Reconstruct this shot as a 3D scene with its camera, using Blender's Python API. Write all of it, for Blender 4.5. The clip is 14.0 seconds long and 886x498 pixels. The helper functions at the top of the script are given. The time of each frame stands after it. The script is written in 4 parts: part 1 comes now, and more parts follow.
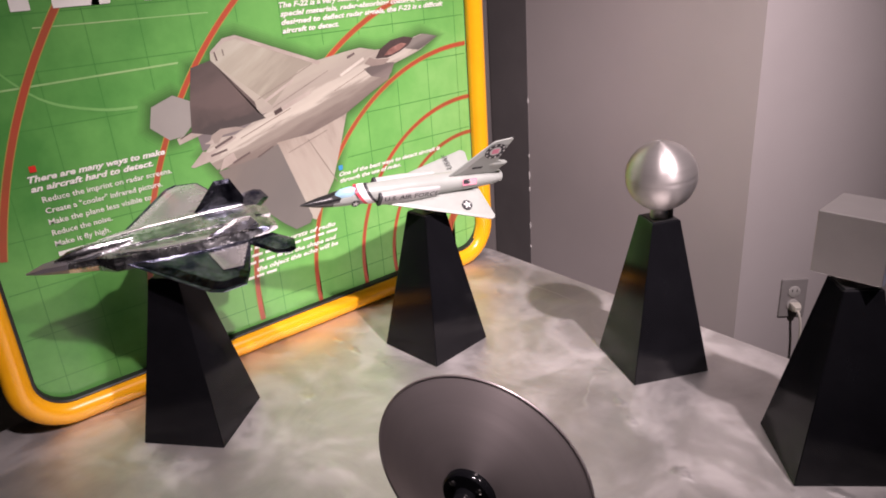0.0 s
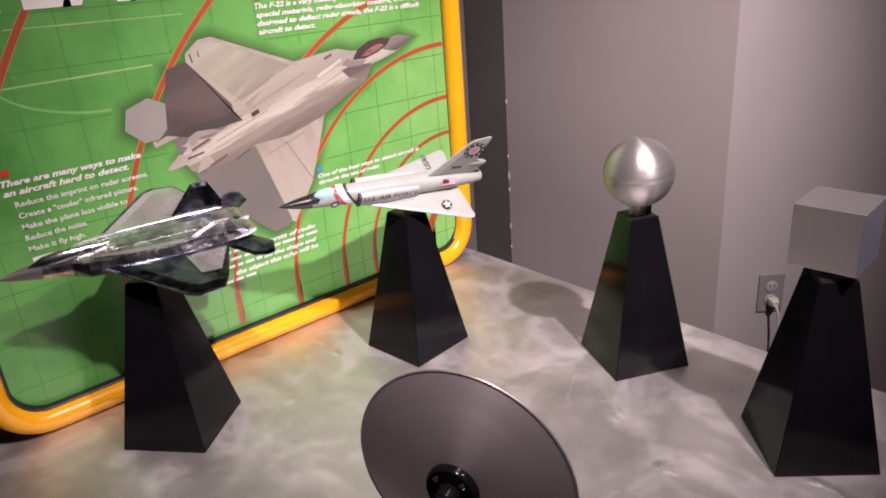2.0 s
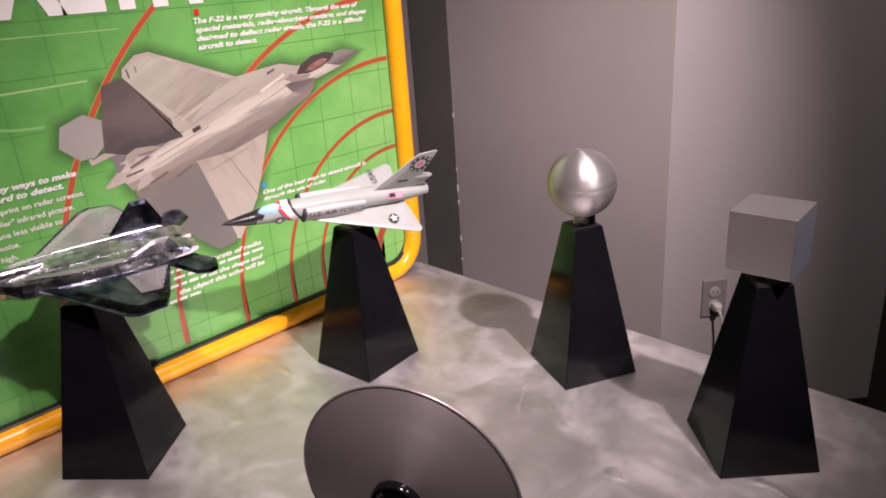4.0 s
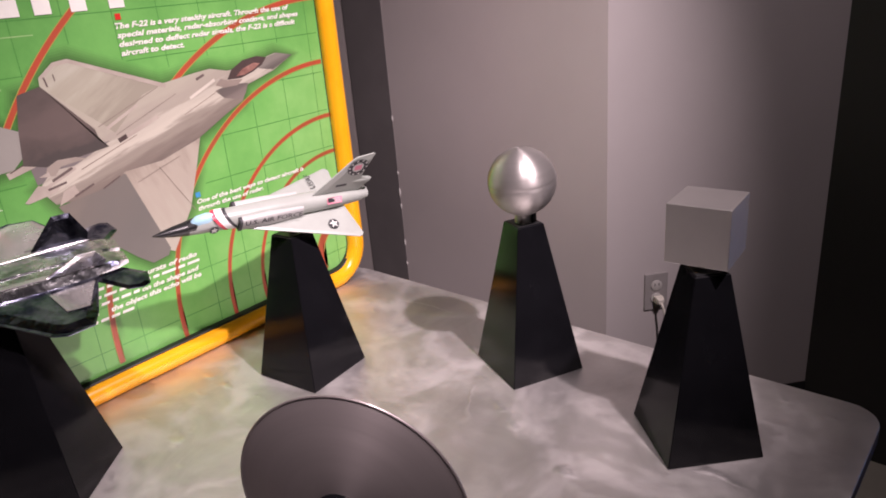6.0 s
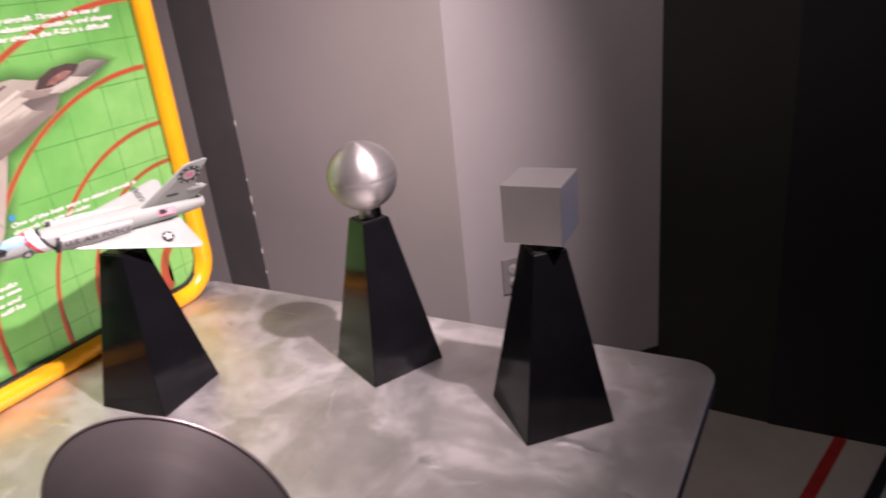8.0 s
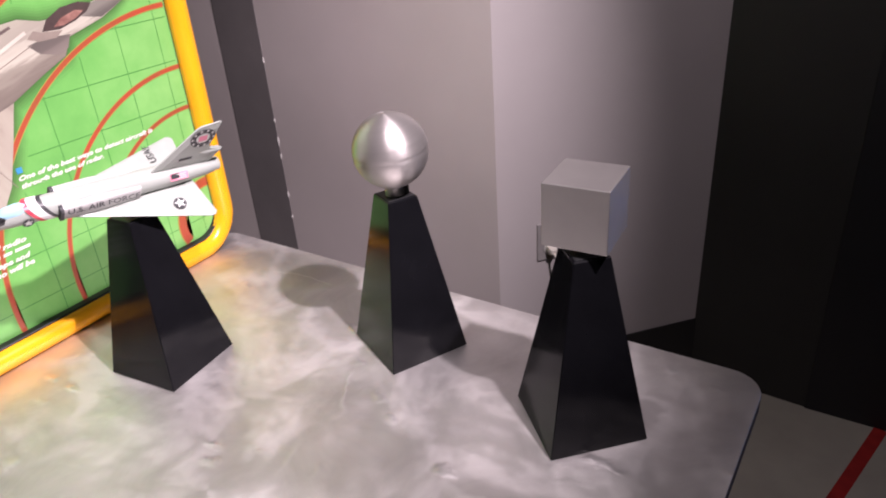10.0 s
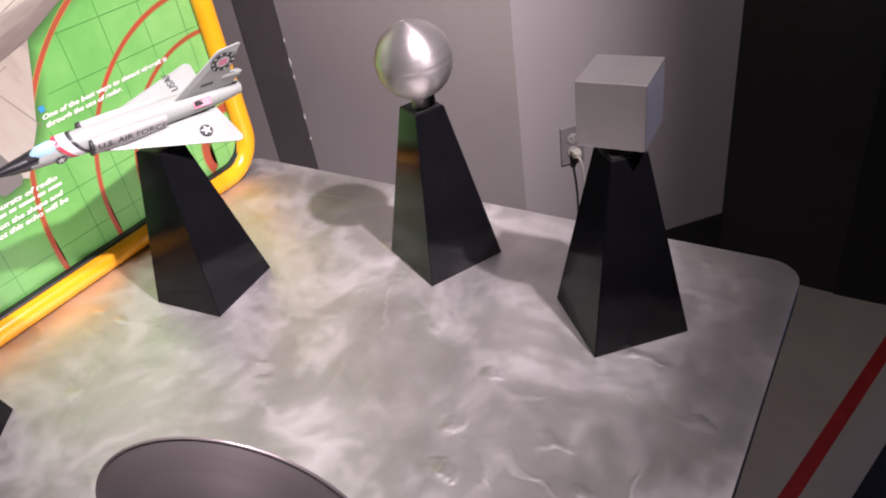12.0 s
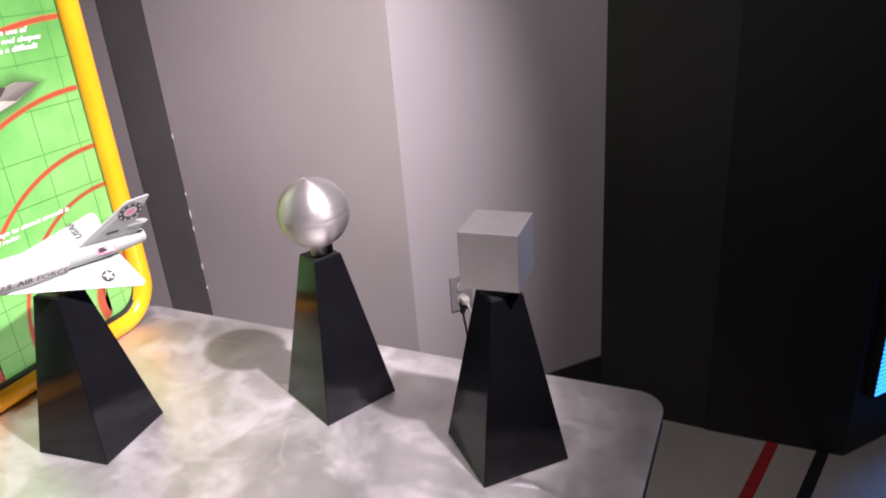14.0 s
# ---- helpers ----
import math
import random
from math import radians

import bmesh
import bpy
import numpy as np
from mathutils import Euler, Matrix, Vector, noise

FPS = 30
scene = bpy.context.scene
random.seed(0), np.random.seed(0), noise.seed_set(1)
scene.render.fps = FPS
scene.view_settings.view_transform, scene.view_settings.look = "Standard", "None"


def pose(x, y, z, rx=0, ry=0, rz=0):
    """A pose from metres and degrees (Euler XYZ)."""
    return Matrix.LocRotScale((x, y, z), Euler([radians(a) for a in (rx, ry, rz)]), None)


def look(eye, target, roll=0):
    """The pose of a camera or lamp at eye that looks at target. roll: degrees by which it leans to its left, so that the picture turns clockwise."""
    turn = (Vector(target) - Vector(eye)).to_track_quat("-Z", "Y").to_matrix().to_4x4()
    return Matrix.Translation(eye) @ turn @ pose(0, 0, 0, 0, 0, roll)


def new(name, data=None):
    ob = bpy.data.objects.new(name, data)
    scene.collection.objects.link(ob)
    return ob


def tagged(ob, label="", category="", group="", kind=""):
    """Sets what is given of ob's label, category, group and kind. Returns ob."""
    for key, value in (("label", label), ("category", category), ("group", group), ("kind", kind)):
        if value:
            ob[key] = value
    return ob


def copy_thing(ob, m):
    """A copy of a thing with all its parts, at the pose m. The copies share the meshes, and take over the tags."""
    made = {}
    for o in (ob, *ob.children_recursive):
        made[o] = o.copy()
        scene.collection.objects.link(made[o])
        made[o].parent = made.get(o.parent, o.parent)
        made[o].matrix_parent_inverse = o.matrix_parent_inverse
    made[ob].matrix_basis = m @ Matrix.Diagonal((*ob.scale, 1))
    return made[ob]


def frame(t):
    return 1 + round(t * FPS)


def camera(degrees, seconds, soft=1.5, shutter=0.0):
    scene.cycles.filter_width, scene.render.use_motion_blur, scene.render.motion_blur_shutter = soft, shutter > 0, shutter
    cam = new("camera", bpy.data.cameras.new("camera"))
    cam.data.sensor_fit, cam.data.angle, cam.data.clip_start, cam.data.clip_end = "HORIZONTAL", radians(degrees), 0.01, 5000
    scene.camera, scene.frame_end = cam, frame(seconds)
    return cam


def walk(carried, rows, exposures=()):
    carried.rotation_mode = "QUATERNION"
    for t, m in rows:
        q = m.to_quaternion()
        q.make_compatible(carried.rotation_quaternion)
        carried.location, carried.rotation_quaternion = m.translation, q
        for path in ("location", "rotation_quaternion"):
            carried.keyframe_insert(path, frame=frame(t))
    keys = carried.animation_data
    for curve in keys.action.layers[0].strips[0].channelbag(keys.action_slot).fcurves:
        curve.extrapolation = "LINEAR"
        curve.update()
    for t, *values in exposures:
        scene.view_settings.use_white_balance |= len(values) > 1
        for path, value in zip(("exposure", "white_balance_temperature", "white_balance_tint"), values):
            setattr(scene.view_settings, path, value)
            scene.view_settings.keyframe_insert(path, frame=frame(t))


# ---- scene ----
# ---- camera and walk ----
cam = camera(63.9, 14.0, soft=1.8, shutter=0.4)
PATH = [
    (0, (1.007, -0.754, 1.535), (-0.446, 0.39, 0.775), -4.1),
    (0.5, (1.005, -0.756, 1.529), (-0.439, 0.4, 0.768), -4.3),
    (1, (1.007, -0.757, 1.526), (-0.427, 0.415, 0.771), -4.4),
    (1.5, (1.005, -0.757, 1.528), (-0.424, 0.419, 0.771), -4.4),
    (2, (1.009, -0.754, 1.527), (-0.413, 0.433, 0.773), -4.4),
    (4.5, (1.016, -0.739, 1.524), (-0.297, 0.583, 0.798), -4.2),
    (5, (1.013, -0.733, 1.52), (-0.271, 0.616, 0.792), -4.3),
    (5.5, (1.015, -0.729, 1.52), (-0.244, 0.642, 0.789), -4.6),
    (6, (1.012, -0.726, 1.515), (-0.223, 0.669, 0.788), -4.8),
    (6.5, (1.007, -0.724, 1.515), (-0.206, 0.691, 0.789), -4.8),
    (7, (1.012, -0.718, 1.514), (-0.177, 0.727, 0.807), -5.4),
    (7.5, (1.032, -0.704, 1.511), (-0.107, 0.792, 0.829), -5.1),
    (8, (1.046, -0.685, 1.492), (0.096, 0.906, 0.739), -6.2),
    (8.2, (1.050, -0.674, 1.493), (0.155, 0.944, 0.72), -5.4),
    (10.3, (0.979, -0.550, 1.552), (-0.047, 0.846, 0.553), -4.6),
    (10.5, (0.985, -0.567, 1.54), (-0.08, 0.778, 0.512), -6.0),
    (11, (0.977, -0.594, 1.528), (-0.103, 0.689, 0.438), -11.4),
    (11.5, (0.959, -0.582, 1.544), (-0.079, 0.688, 0.4), -9.3),
    (12, (0.958, -0.577, 1.545), (-0.024, 0.739, 0.403), -9.5),
    (12.5, (0.97, -0.596, 1.544), (0.028, 0.81, 0.478), -7.4),
    (13, (0.979, -0.598, 1.571), (0.131, 0.907, 0.562), -6.8),
    (13.5, (0.989, -0.637, 1.574), (0.215, 0.961, 0.653), -6.4),
    (14, (1.007, -0.655, 1.573), (0.217, 0.999, 0.772), -4.5),
]
walk(cam, [(t, look(eye, target, roll)) for t, eye, target, roll in PATH], [(0, 0.0, 6430, 22), (2, -0.08, 6430, 23), (5, -0.13, 6430, 25), (7.5, -0.08, 6430, 25), (8, 0.10, 6400, 25), (10.5, 0.24, 6100, 21), (11.5, 0.18, 6100, 21), (12.5, 0.12, 6060, 19), (13, 0.21, 6040, 18), (13.5, 0.42, 6000, 18), (14, 0.56, 5950, 18)])

# ---- world and lamps ----
world = bpy.data.worlds.new("world")
scene.world = world
world.use_nodes = True
world.node_tree.nodes["Background"].inputs["Color"].default_value = (0.5, 0.5, 0.55, 1)
world.node_tree.nodes["Background"].inputs["Strength"].default_value = 0.012


def spot(name, at, target, watts, cone, blend, colour, radius):
    lamp = bpy.data.lights.new(name, "SPOT")
    lamp.energy, lamp.spot_size, lamp.spot_blend = watts, radians(cone), blend
    lamp.color, lamp.shadow_soft_size = colour, radius
    ob = new(name, lamp)
    ob.matrix_world = look(at, target)
    return ob


WARM = (1.0, 0.875, 0.85)
spot("track_spot", (1.42, 0.035, 2.60), (-0.358, 0.49, 0.84), 322, 57, 1.0, WARM, 0.03)
# wide fill beam added at the first spot, lifting walls and floor
spot("track_spot_fill", (1.42, 0.035, 2.60), (0.15, 0.62, 0.80), 40, 116, 1.0, WARM, 0.03)
spot("track_spot", (0.95, -0.50, 2.60), (-0.30, -0.24, 0.207), 154, 61, 1.0, WARM, 0.03)

# ---- materials ----
def material(name, base, rough=0.5, metal=0.0, spec=0.5):
    m = bpy.data.materials.new(name)
    m.use_nodes = True
    b = m.node_tree.nodes["Principled BSDF"]
    b.inputs["Base Color"].default_value = (*base, 1)
    b.inputs["Roughness"].default_value = rough
    b.inputs["Metallic"].default_value = metal
    b.inputs["Specular IOR Level"].default_value = spec
    return m


def node(m, kind, **values):
    n = m.node_tree.nodes.new(kind)
    for key, v in values.items():
        n.inputs[key.replace("_", " ")].default_value = v
    return n


def link(m, a, b):
    m.node_tree.links.new(a, b)


def shader(m):
    return m.node_tree.nodes["Principled BSDF"]


def mottle(m, base, dark, scale=6.0, detail=6.0, low=0.35, high=0.7, stretch=None, bump=0.0, bump_scale=90.0, rough=None):
    """Two-scale colour variation and a fine relief on a material, in object space."""
    coord = m.node_tree.nodes.new("ShaderNodeTexCoord")
    src = coord.outputs["Object"]
    if stretch:
        mp = m.node_tree.nodes.new("ShaderNodeMapping")
        mp.inputs["Scale"].default_value = stretch
        link(m, src, mp.inputs["Vector"])
        src = mp.outputs["Vector"]
    n = node(m, "ShaderNodeTexNoise", Scale=scale, Detail=detail, Roughness=0.6)
    link(m, src, n.inputs["Vector"])
    ramp = m.node_tree.nodes.new("ShaderNodeValToRGB")
    ramp.color_ramp.elements[0].position, ramp.color_ramp.elements[1].position = low, high
    ramp.color_ramp.elements[0].color, ramp.color_ramp.elements[1].color = (*dark, 1), (*base, 1)
    link(m, n.outputs["Fac"], ramp.inputs["Fac"])
    link(m, ramp.outputs["Color"], shader(m).inputs["Base Color"])
    if rough:
        rr = m.node_tree.nodes.new("ShaderNodeMapRange")
        rr.inputs["To Min"].default_value, rr.inputs["To Max"].default_value = rough
        link(m, n.outputs["Fac"], rr.inputs["Value"])
        link(m, rr.outputs["Result"], shader(m).inputs["Roughness"])
    if bump:
        f = node(m, "ShaderNodeTexNoise", Scale=bump_scale, Detail=4.0)
        link(m, src, f.inputs["Vector"])
        bp = m.node_tree.nodes.new("ShaderNodeBump")
        bp.inputs["Strength"].default_value, bp.inputs["Distance"].default_value = bump, 0.002
        link(m, f.outputs["Fac"], bp.inputs["Height"])
        link(m, bp.outputs["Normal"], shader(m).inputs["Normal"])
    return m


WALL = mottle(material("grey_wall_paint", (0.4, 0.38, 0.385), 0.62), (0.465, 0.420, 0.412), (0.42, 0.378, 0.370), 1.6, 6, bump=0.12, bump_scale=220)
# same grey paint darkened, standing in for weaker light on the angled wall
WALL_DIMMED = mottle(material("dimmed_grey_wall_paint", (0.36, 0.355, 0.37), 0.6), (0.385, 0.355, 0.352), (0.35, 0.322, 0.319), 1.6, 6, bump=0.12, bump_scale=220)
BAND = mottle(material("charcoal_paint", (0.05, 0.048, 0.05), 0.55), (0.155, 0.142, 0.142), (0.125, 0.115, 0.115), 4, bump=0.1)
CHIP = material("bare_plaster", (0.5, 0.485, 0.47), 0.8)
BLACK_WALL = mottle(material("black_wall_paint", (0.012, 0.012, 0.014), 0.5), (0.012, 0.012, 0.015), (0.009, 0.009, 0.0115), 3, bump=0.08)
DARK_WALL = mottle(material("dark_grey_paint", (0.03, 0.03, 0.03), 0.5), (0.022, 0.0215, 0.0215), (0.018, 0.0175, 0.0175), 3, bump=0.08)
BASE_BLACK = material("black_vinyl", (0.012, 0.012, 0.013), 0.45)
FLOOR = mottle(material("beige_floor", (0.34, 0.32, 0.27), 0.45), (0.40, 0.378, 0.325), (0.34, 0.318, 0.275), 5, bump=0.1, bump_scale=160)
RED_LINE = mottle(material("red_floor_tape", (0.36, 0.02, 0.02), 0.45), (0.40, 0.025, 0.02), (0.28, 0.015, 0.015), 20)
BLACK_FLOOR = mottle(material("black_floor", (0.02, 0.02, 0.02), 0.4, spec=0.4), (0.016, 0.016, 0.016), (0.010, 0.010, 0.011), 12, rough=(0.3, 0.45))
CEILING = mottle(material("dark_ceiling", (0.05, 0.05, 0.05), 0.8), (0.05, 0.05, 0.05), (0.04, 0.04, 0.04), 2)
GLOSS_BLACK = mottle(material("black_acrylic", (0.008, 0.008, 0.009), 0.12, spec=0.22), (0.0065, 0.0065, 0.008), (0.0045, 0.0045, 0.0055), 14, rough=(0.07, 0.17))
YELLOW = mottle(material("yellow_powder_coat", (0.85, 0.36, 0.01), 0.25), (0.92, 0.43, 0.008), (0.87, 0.38, 0.006), 9, rough=(0.18, 0.3))
EDGE_GREY = mottle(material("dark_grey_edge", (0.09, 0.085, 0.095), 0.7, spec=0.15), (0.10, 0.092, 0.105), (0.075, 0.07, 0.078), 30)
GASKET = material("black_rubber", (0.012, 0.012, 0.012), 0.5)


def mapped(m, source, values, smooth=True):
    """A value carried from one range (two numbers) to another (two numbers)."""
    n = m.node_tree.nodes.new("ShaderNodeMapRange")
    n.interpolation_type = "SMOOTHSTEP" if smooth else "LINEAR"
    for key, v in zip(("From Min", "From Max", "To Min", "To Max"), values):
        n.inputs[key].default_value = v
    link(m, source, n.inputs["Value"])
    return n.outputs["Result"]


def vector_math(m, operation, *values):
    n = m.node_tree.nodes.new("ShaderNodeVectorMath")
    n.operation = operation
    for slot, v in zip(n.inputs, values):
        if isinstance(v, tuple):
            slot.default_value = v
        else:
            link(m, v, slot)
    return n.outputs["Vector"]


def scalar_math(m, operation, *values):
    n = m.node_tree.nodes.new("ShaderNodeMath")
    n.operation = operation
    for slot, v in zip(n.inputs, values):
        if isinstance(v, (int, float)):
            slot.default_value = v
        else:
            link(m, v, slot)
    return n.outputs["Value"]


def relief(m, height, strength, distance, under=None):
    n = m.node_tree.nodes.new("ShaderNodeBump")
    n.inputs["Strength"].default_value, n.inputs["Distance"].default_value = strength, distance
    link(m, height, n.inputs["Height"])
    if under:
        link(m, under, n.inputs["Normal"])
    return n.outputs["Normal"]


def noise(m, at, scale, detail=2.0, rough=0.5, distortion=0.0, output="Fac"):
    n = node(m, "ShaderNodeTexNoise", Scale=scale, Detail=detail, Roughness=rough, Distortion=distortion)
    link(m, at, n.inputs["Vector"])
    return n.outputs[output]


def table_metal():
    """Swirl-ground aluminium: strokes in wandering directions, thin creases and small dints over a barely wavy sheet."""
    m = material("ground_aluminium", (0.8, 0.78, 0.76), 0.4, 0.88)
    t = m.node_tree
    at = t.nodes.new("ShaderNodeTexCoord").outputs["Object"]
    # strokes that wander from place to place
    wander = noise(m, at, 5.0, 4.0, 0.6, 0.3)
    link(m, scalar_math(m, "MULTIPLY", wander, 1.6), shader(m).inputs["Anisotropic Rotation"])
    shader(m).inputs["Anisotropic"].default_value = 0.28
    bend = vector_math(m, "MULTIPLY_ADD", noise(m, at, 11.0, 3.0, output="Color"), (0.07, 0.07, 0.0), at)
    # the sheet's slow waves
    normal = relief(m, noise(m, at, 6.5, 3.0, 0.55), 0.30, 0.009)
    # a few thin wandering creases
    vein = scalar_math(m, "ABSOLUTE", scalar_math(m, "SUBTRACT", noise(m, bend, 4.2, 1.0), 0.5))
    crease = mapped(m, vein, (0.0, 0.016, 1.0, 0.0))
    some = mapped(m, noise(m, at, 3.7, 1.0), (0.57, 0.66, 0.0, 1.0))
    crease = scalar_math(m, "MULTIPLY", crease, some)
    normal = relief(m, crease, 0.4, 0.0016, normal)
    # small dints in loose clusters, brightened further down by painted glints
    squash = t.nodes.new("ShaderNodeMapping")
    squash.inputs["Rotation"].default_value = (0, 0, 0.75)
    squash.inputs["Scale"].default_value = (11, 25, 0.0)
    link(m, bend, squash.inputs["Vector"])
    cells = node(m, "ShaderNodeTexVoronoi", Scale=1.0, Randomness=1.0)
    link(m, squash.outputs["Vector"], cells.inputs["Vector"])
    ragged = scalar_math(m, "MULTIPLY_ADD", noise(m, at, 30.0, 2.0), 0.5, cells.outputs["Distance"])
    dint = mapped(m, ragged, (0.22, 0.66, 1.0, 0.0))
    cluster = mapped(m, noise(m, at, 8.0, 3.0), (0.52, 0.66, 0.0, 1.0))
    fleck = scalar_math(m, "MULTIPLY", dint, cluster)
    normal = relief(m, fleck, 1.0, 0.0033, normal)
    normal = relief(m, noise(m, at, 260.0, 2.0), 0.10, 0.001, normal)
    link(m, normal, shader(m).inputs["Normal"])
    # duller and brighter patches
    patch = noise(m, at, 7.0, 4.0, 0.6, 0.5)
    rough = mapped(m, patch, (0.3, 0.7, 0.59, 0.47), False)
    rough = scalar_math(m, "MULTIPLY_ADD", fleck, -0.20, rough)
    link(m, rough, shader(m).inputs["Roughness"])
    ramp = t.nodes.new("ShaderNodeValToRGB")
    ramp.color_ramp.elements[0].position, ramp.color_ramp.elements[1].position = 0.32, 0.70
    ramp.color_ramp.elements[0].color, ramp.color_ramp.elements[1].color = (0.60, 0.575, 0.56, 1), (0.80, 0.775, 0.755, 1)
    link(m, noise(m, at, 6.0, 5.0, 0.62, 0.6), ramp.inputs["Fac"])
    # lamp glints painted into the colour on the dints and creases
    glint_mix = t.nodes.new("ShaderNodeMix")
    glint_mix.data_type = "RGBA"
    link(m, scalar_math(m, "MAXIMUM", fleck, scalar_math(m, "MULTIPLY", crease, 0.35)), glint_mix.inputs["Factor"])
    link(m, ramp.outputs["Color"], glint_mix.inputs["A"])
    glint_mix.inputs["B"].default_value = (0.97, 0.95, 0.93, 1)
    link(m, glint_mix.outputs["Result"], shader(m).inputs["Base Color"])
    return m


def spun_metal(name, base, rough, aniso):
    """Aluminium turned on a lathe: fine rings round the object's z axis."""
    m = material(name, base, rough, 1.0)
    t = m.node_tree
    tan = t.nodes.new("ShaderNodeTangent")
    tan.direction_type, tan.axis = "RADIAL", "Z"
    link(m, tan.outputs["Tangent"], shader(m).inputs["Tangent"])
    shader(m).inputs["Anisotropic"].default_value = aniso
    shader(m).inputs["Anisotropic Rotation"].default_value = 0.25
    mottle(m, base, tuple(c * 0.93 for c in base), 60, 4, stretch=(0.05, 0.05, 6.0), rough=(rough * 0.85, rough * 1.2))
    return m


ALU = table_metal()
SPHERE_METAL = spun_metal("spun_aluminium", (0.47, 0.445, 0.43), 0.38, 0.72)
shader(SPHERE_METAL).inputs["Metallic"].default_value = 0.8
RIM_METAL = mottle(material("polished_aluminium", (0.8, 0.78, 0.76), 0.22, 1.0), (0.82, 0.80, 0.78), (0.74, 0.72, 0.70), 40, rough=(0.16, 0.28))
DISH_METAL = spun_metal("satin_dish_aluminium", (0.58, 0.51, 0.505), 0.42, 0.6)
shader(DISH_METAL).inputs["Metallic"].default_value = 0.68
CUBE_METAL = mottle(material("satin_grey_metal", (0.52, 0.50, 0.49), 0.42, 0.9), (0.46, 0.44, 0.425), (0.435, 0.415, 0.402), 22, 4, bump=0.04, bump_scale=400, rough=(0.42, 0.50))
# chrome reflections painted into the tones: blotches, a dark and a pale copy
CHROME = mottle(material("dark_chrome", (0.5, 0.5, 0.52), 0.07, 1.0), (0.74, 0.74, 0.75), (0.30, 0.305, 0.33), 34, 6, 0.40, 0.62, bump=1.0, bump_scale=70, rough=(0.16, 0.36))
CHROME_DARK = mottle(material("dark_toned_chrome", (0.2, 0.2, 0.23), 0.08, 1.0), (0.24, 0.25, 0.31), (0.045, 0.05, 0.09), 26, 6, 0.4, 0.62, bump=0.8, bump_scale=46, rough=(0.10, 0.26))
CHROME_WING = mottle(material("pale_toned_chrome", (0.5, 0.49, 0.48), 0.3, 0.75), (0.56, 0.55, 0.54), (0.42, 0.41, 0.40), 16, rough=(0.2, 0.34))
CHROME_NOSE = mottle(material("dull_chrome", (0.36, 0.33, 0.34), 0.3, 0.8), (0.36, 0.34, 0.35), (0.27, 0.255, 0.27), 14, rough=(0.38, 0.5))
MODEL_GREY = mottle(material("model_light_grey", (0.66, 0.66, 0.65), 0.32), (0.35, 0.375, 0.347), (0.32, 0.34, 0.315), 25, rough=(0.28, 0.4))
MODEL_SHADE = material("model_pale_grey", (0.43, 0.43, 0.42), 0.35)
MODEL_BLACK = material("model_black", (0.015, 0.015, 0.016), 0.3)
MODEL_RED = material("model_red", (0.62, 0.05, 0.08), 0.4)
MODEL_PINK = material("model_pink", (0.78, 0.26, 0.36), 0.4)
MODEL_BRIGHT = material("model_bright_white", (0.80, 0.80, 0.78), 0.35)
MODEL_WHITE = material("model_white", (0.62, 0.63, 0.60), 0.35)
MODEL_BLUE = material("model_canopy_blue", (0.36, 0.60, 0.74), 0.1)
MODEL_INK = material("model_ink", (0.035, 0.035, 0.04), 0.45)
BRASS = material("brass_pin", (0.7, 0.52, 0.22), 0.25, 1.0)
PLATE = mottle(material("grey_cover_plate", (0.24, 0.225, 0.22), 0.45), (0.25, 0.235, 0.23), (0.22, 0.205, 0.20), 30)
WHITE_PLASTIC = material("white_plastic", (0.36, 0.345, 0.33), 0.4)
DARK_SLOT = material("dark_slot", (0.02, 0.02, 0.02), 0.6)
CORD_WHITE = material("ivory_cord", (0.55, 0.52, 0.46), 0.5)


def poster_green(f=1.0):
    """Printed green, cloudy; lamp falloff painted in, paler towards the radar arcs' corner."""
    m = material("printed_green_lamp_falloff", (0.09, 0.36, 0.06), 0.34)
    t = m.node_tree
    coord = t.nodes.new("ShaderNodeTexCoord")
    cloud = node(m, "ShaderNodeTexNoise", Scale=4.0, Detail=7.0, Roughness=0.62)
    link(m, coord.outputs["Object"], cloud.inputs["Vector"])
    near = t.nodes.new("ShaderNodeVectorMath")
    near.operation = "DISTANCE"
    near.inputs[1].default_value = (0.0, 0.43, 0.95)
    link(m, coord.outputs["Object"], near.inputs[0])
    # lamplight fading across the board, put into the ink colour
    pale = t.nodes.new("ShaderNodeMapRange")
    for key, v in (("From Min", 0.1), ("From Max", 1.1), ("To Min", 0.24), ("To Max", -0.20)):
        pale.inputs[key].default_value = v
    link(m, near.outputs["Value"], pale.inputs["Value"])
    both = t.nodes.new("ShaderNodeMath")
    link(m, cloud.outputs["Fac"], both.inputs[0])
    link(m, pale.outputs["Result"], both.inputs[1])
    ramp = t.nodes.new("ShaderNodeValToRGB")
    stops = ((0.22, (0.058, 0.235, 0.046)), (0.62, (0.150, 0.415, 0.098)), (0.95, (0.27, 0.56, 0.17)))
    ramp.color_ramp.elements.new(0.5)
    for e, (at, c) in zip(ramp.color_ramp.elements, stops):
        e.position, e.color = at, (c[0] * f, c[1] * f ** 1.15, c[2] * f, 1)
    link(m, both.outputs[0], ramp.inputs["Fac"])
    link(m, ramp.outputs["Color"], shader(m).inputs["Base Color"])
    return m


def print_ink(name, base, dark=None, scale=18.0):
    dark = dark or tuple(c * 0.86 for c in base)
    return mottle(material(name, base, 0.34), base, dark, scale, 5, 0.3, 0.7)


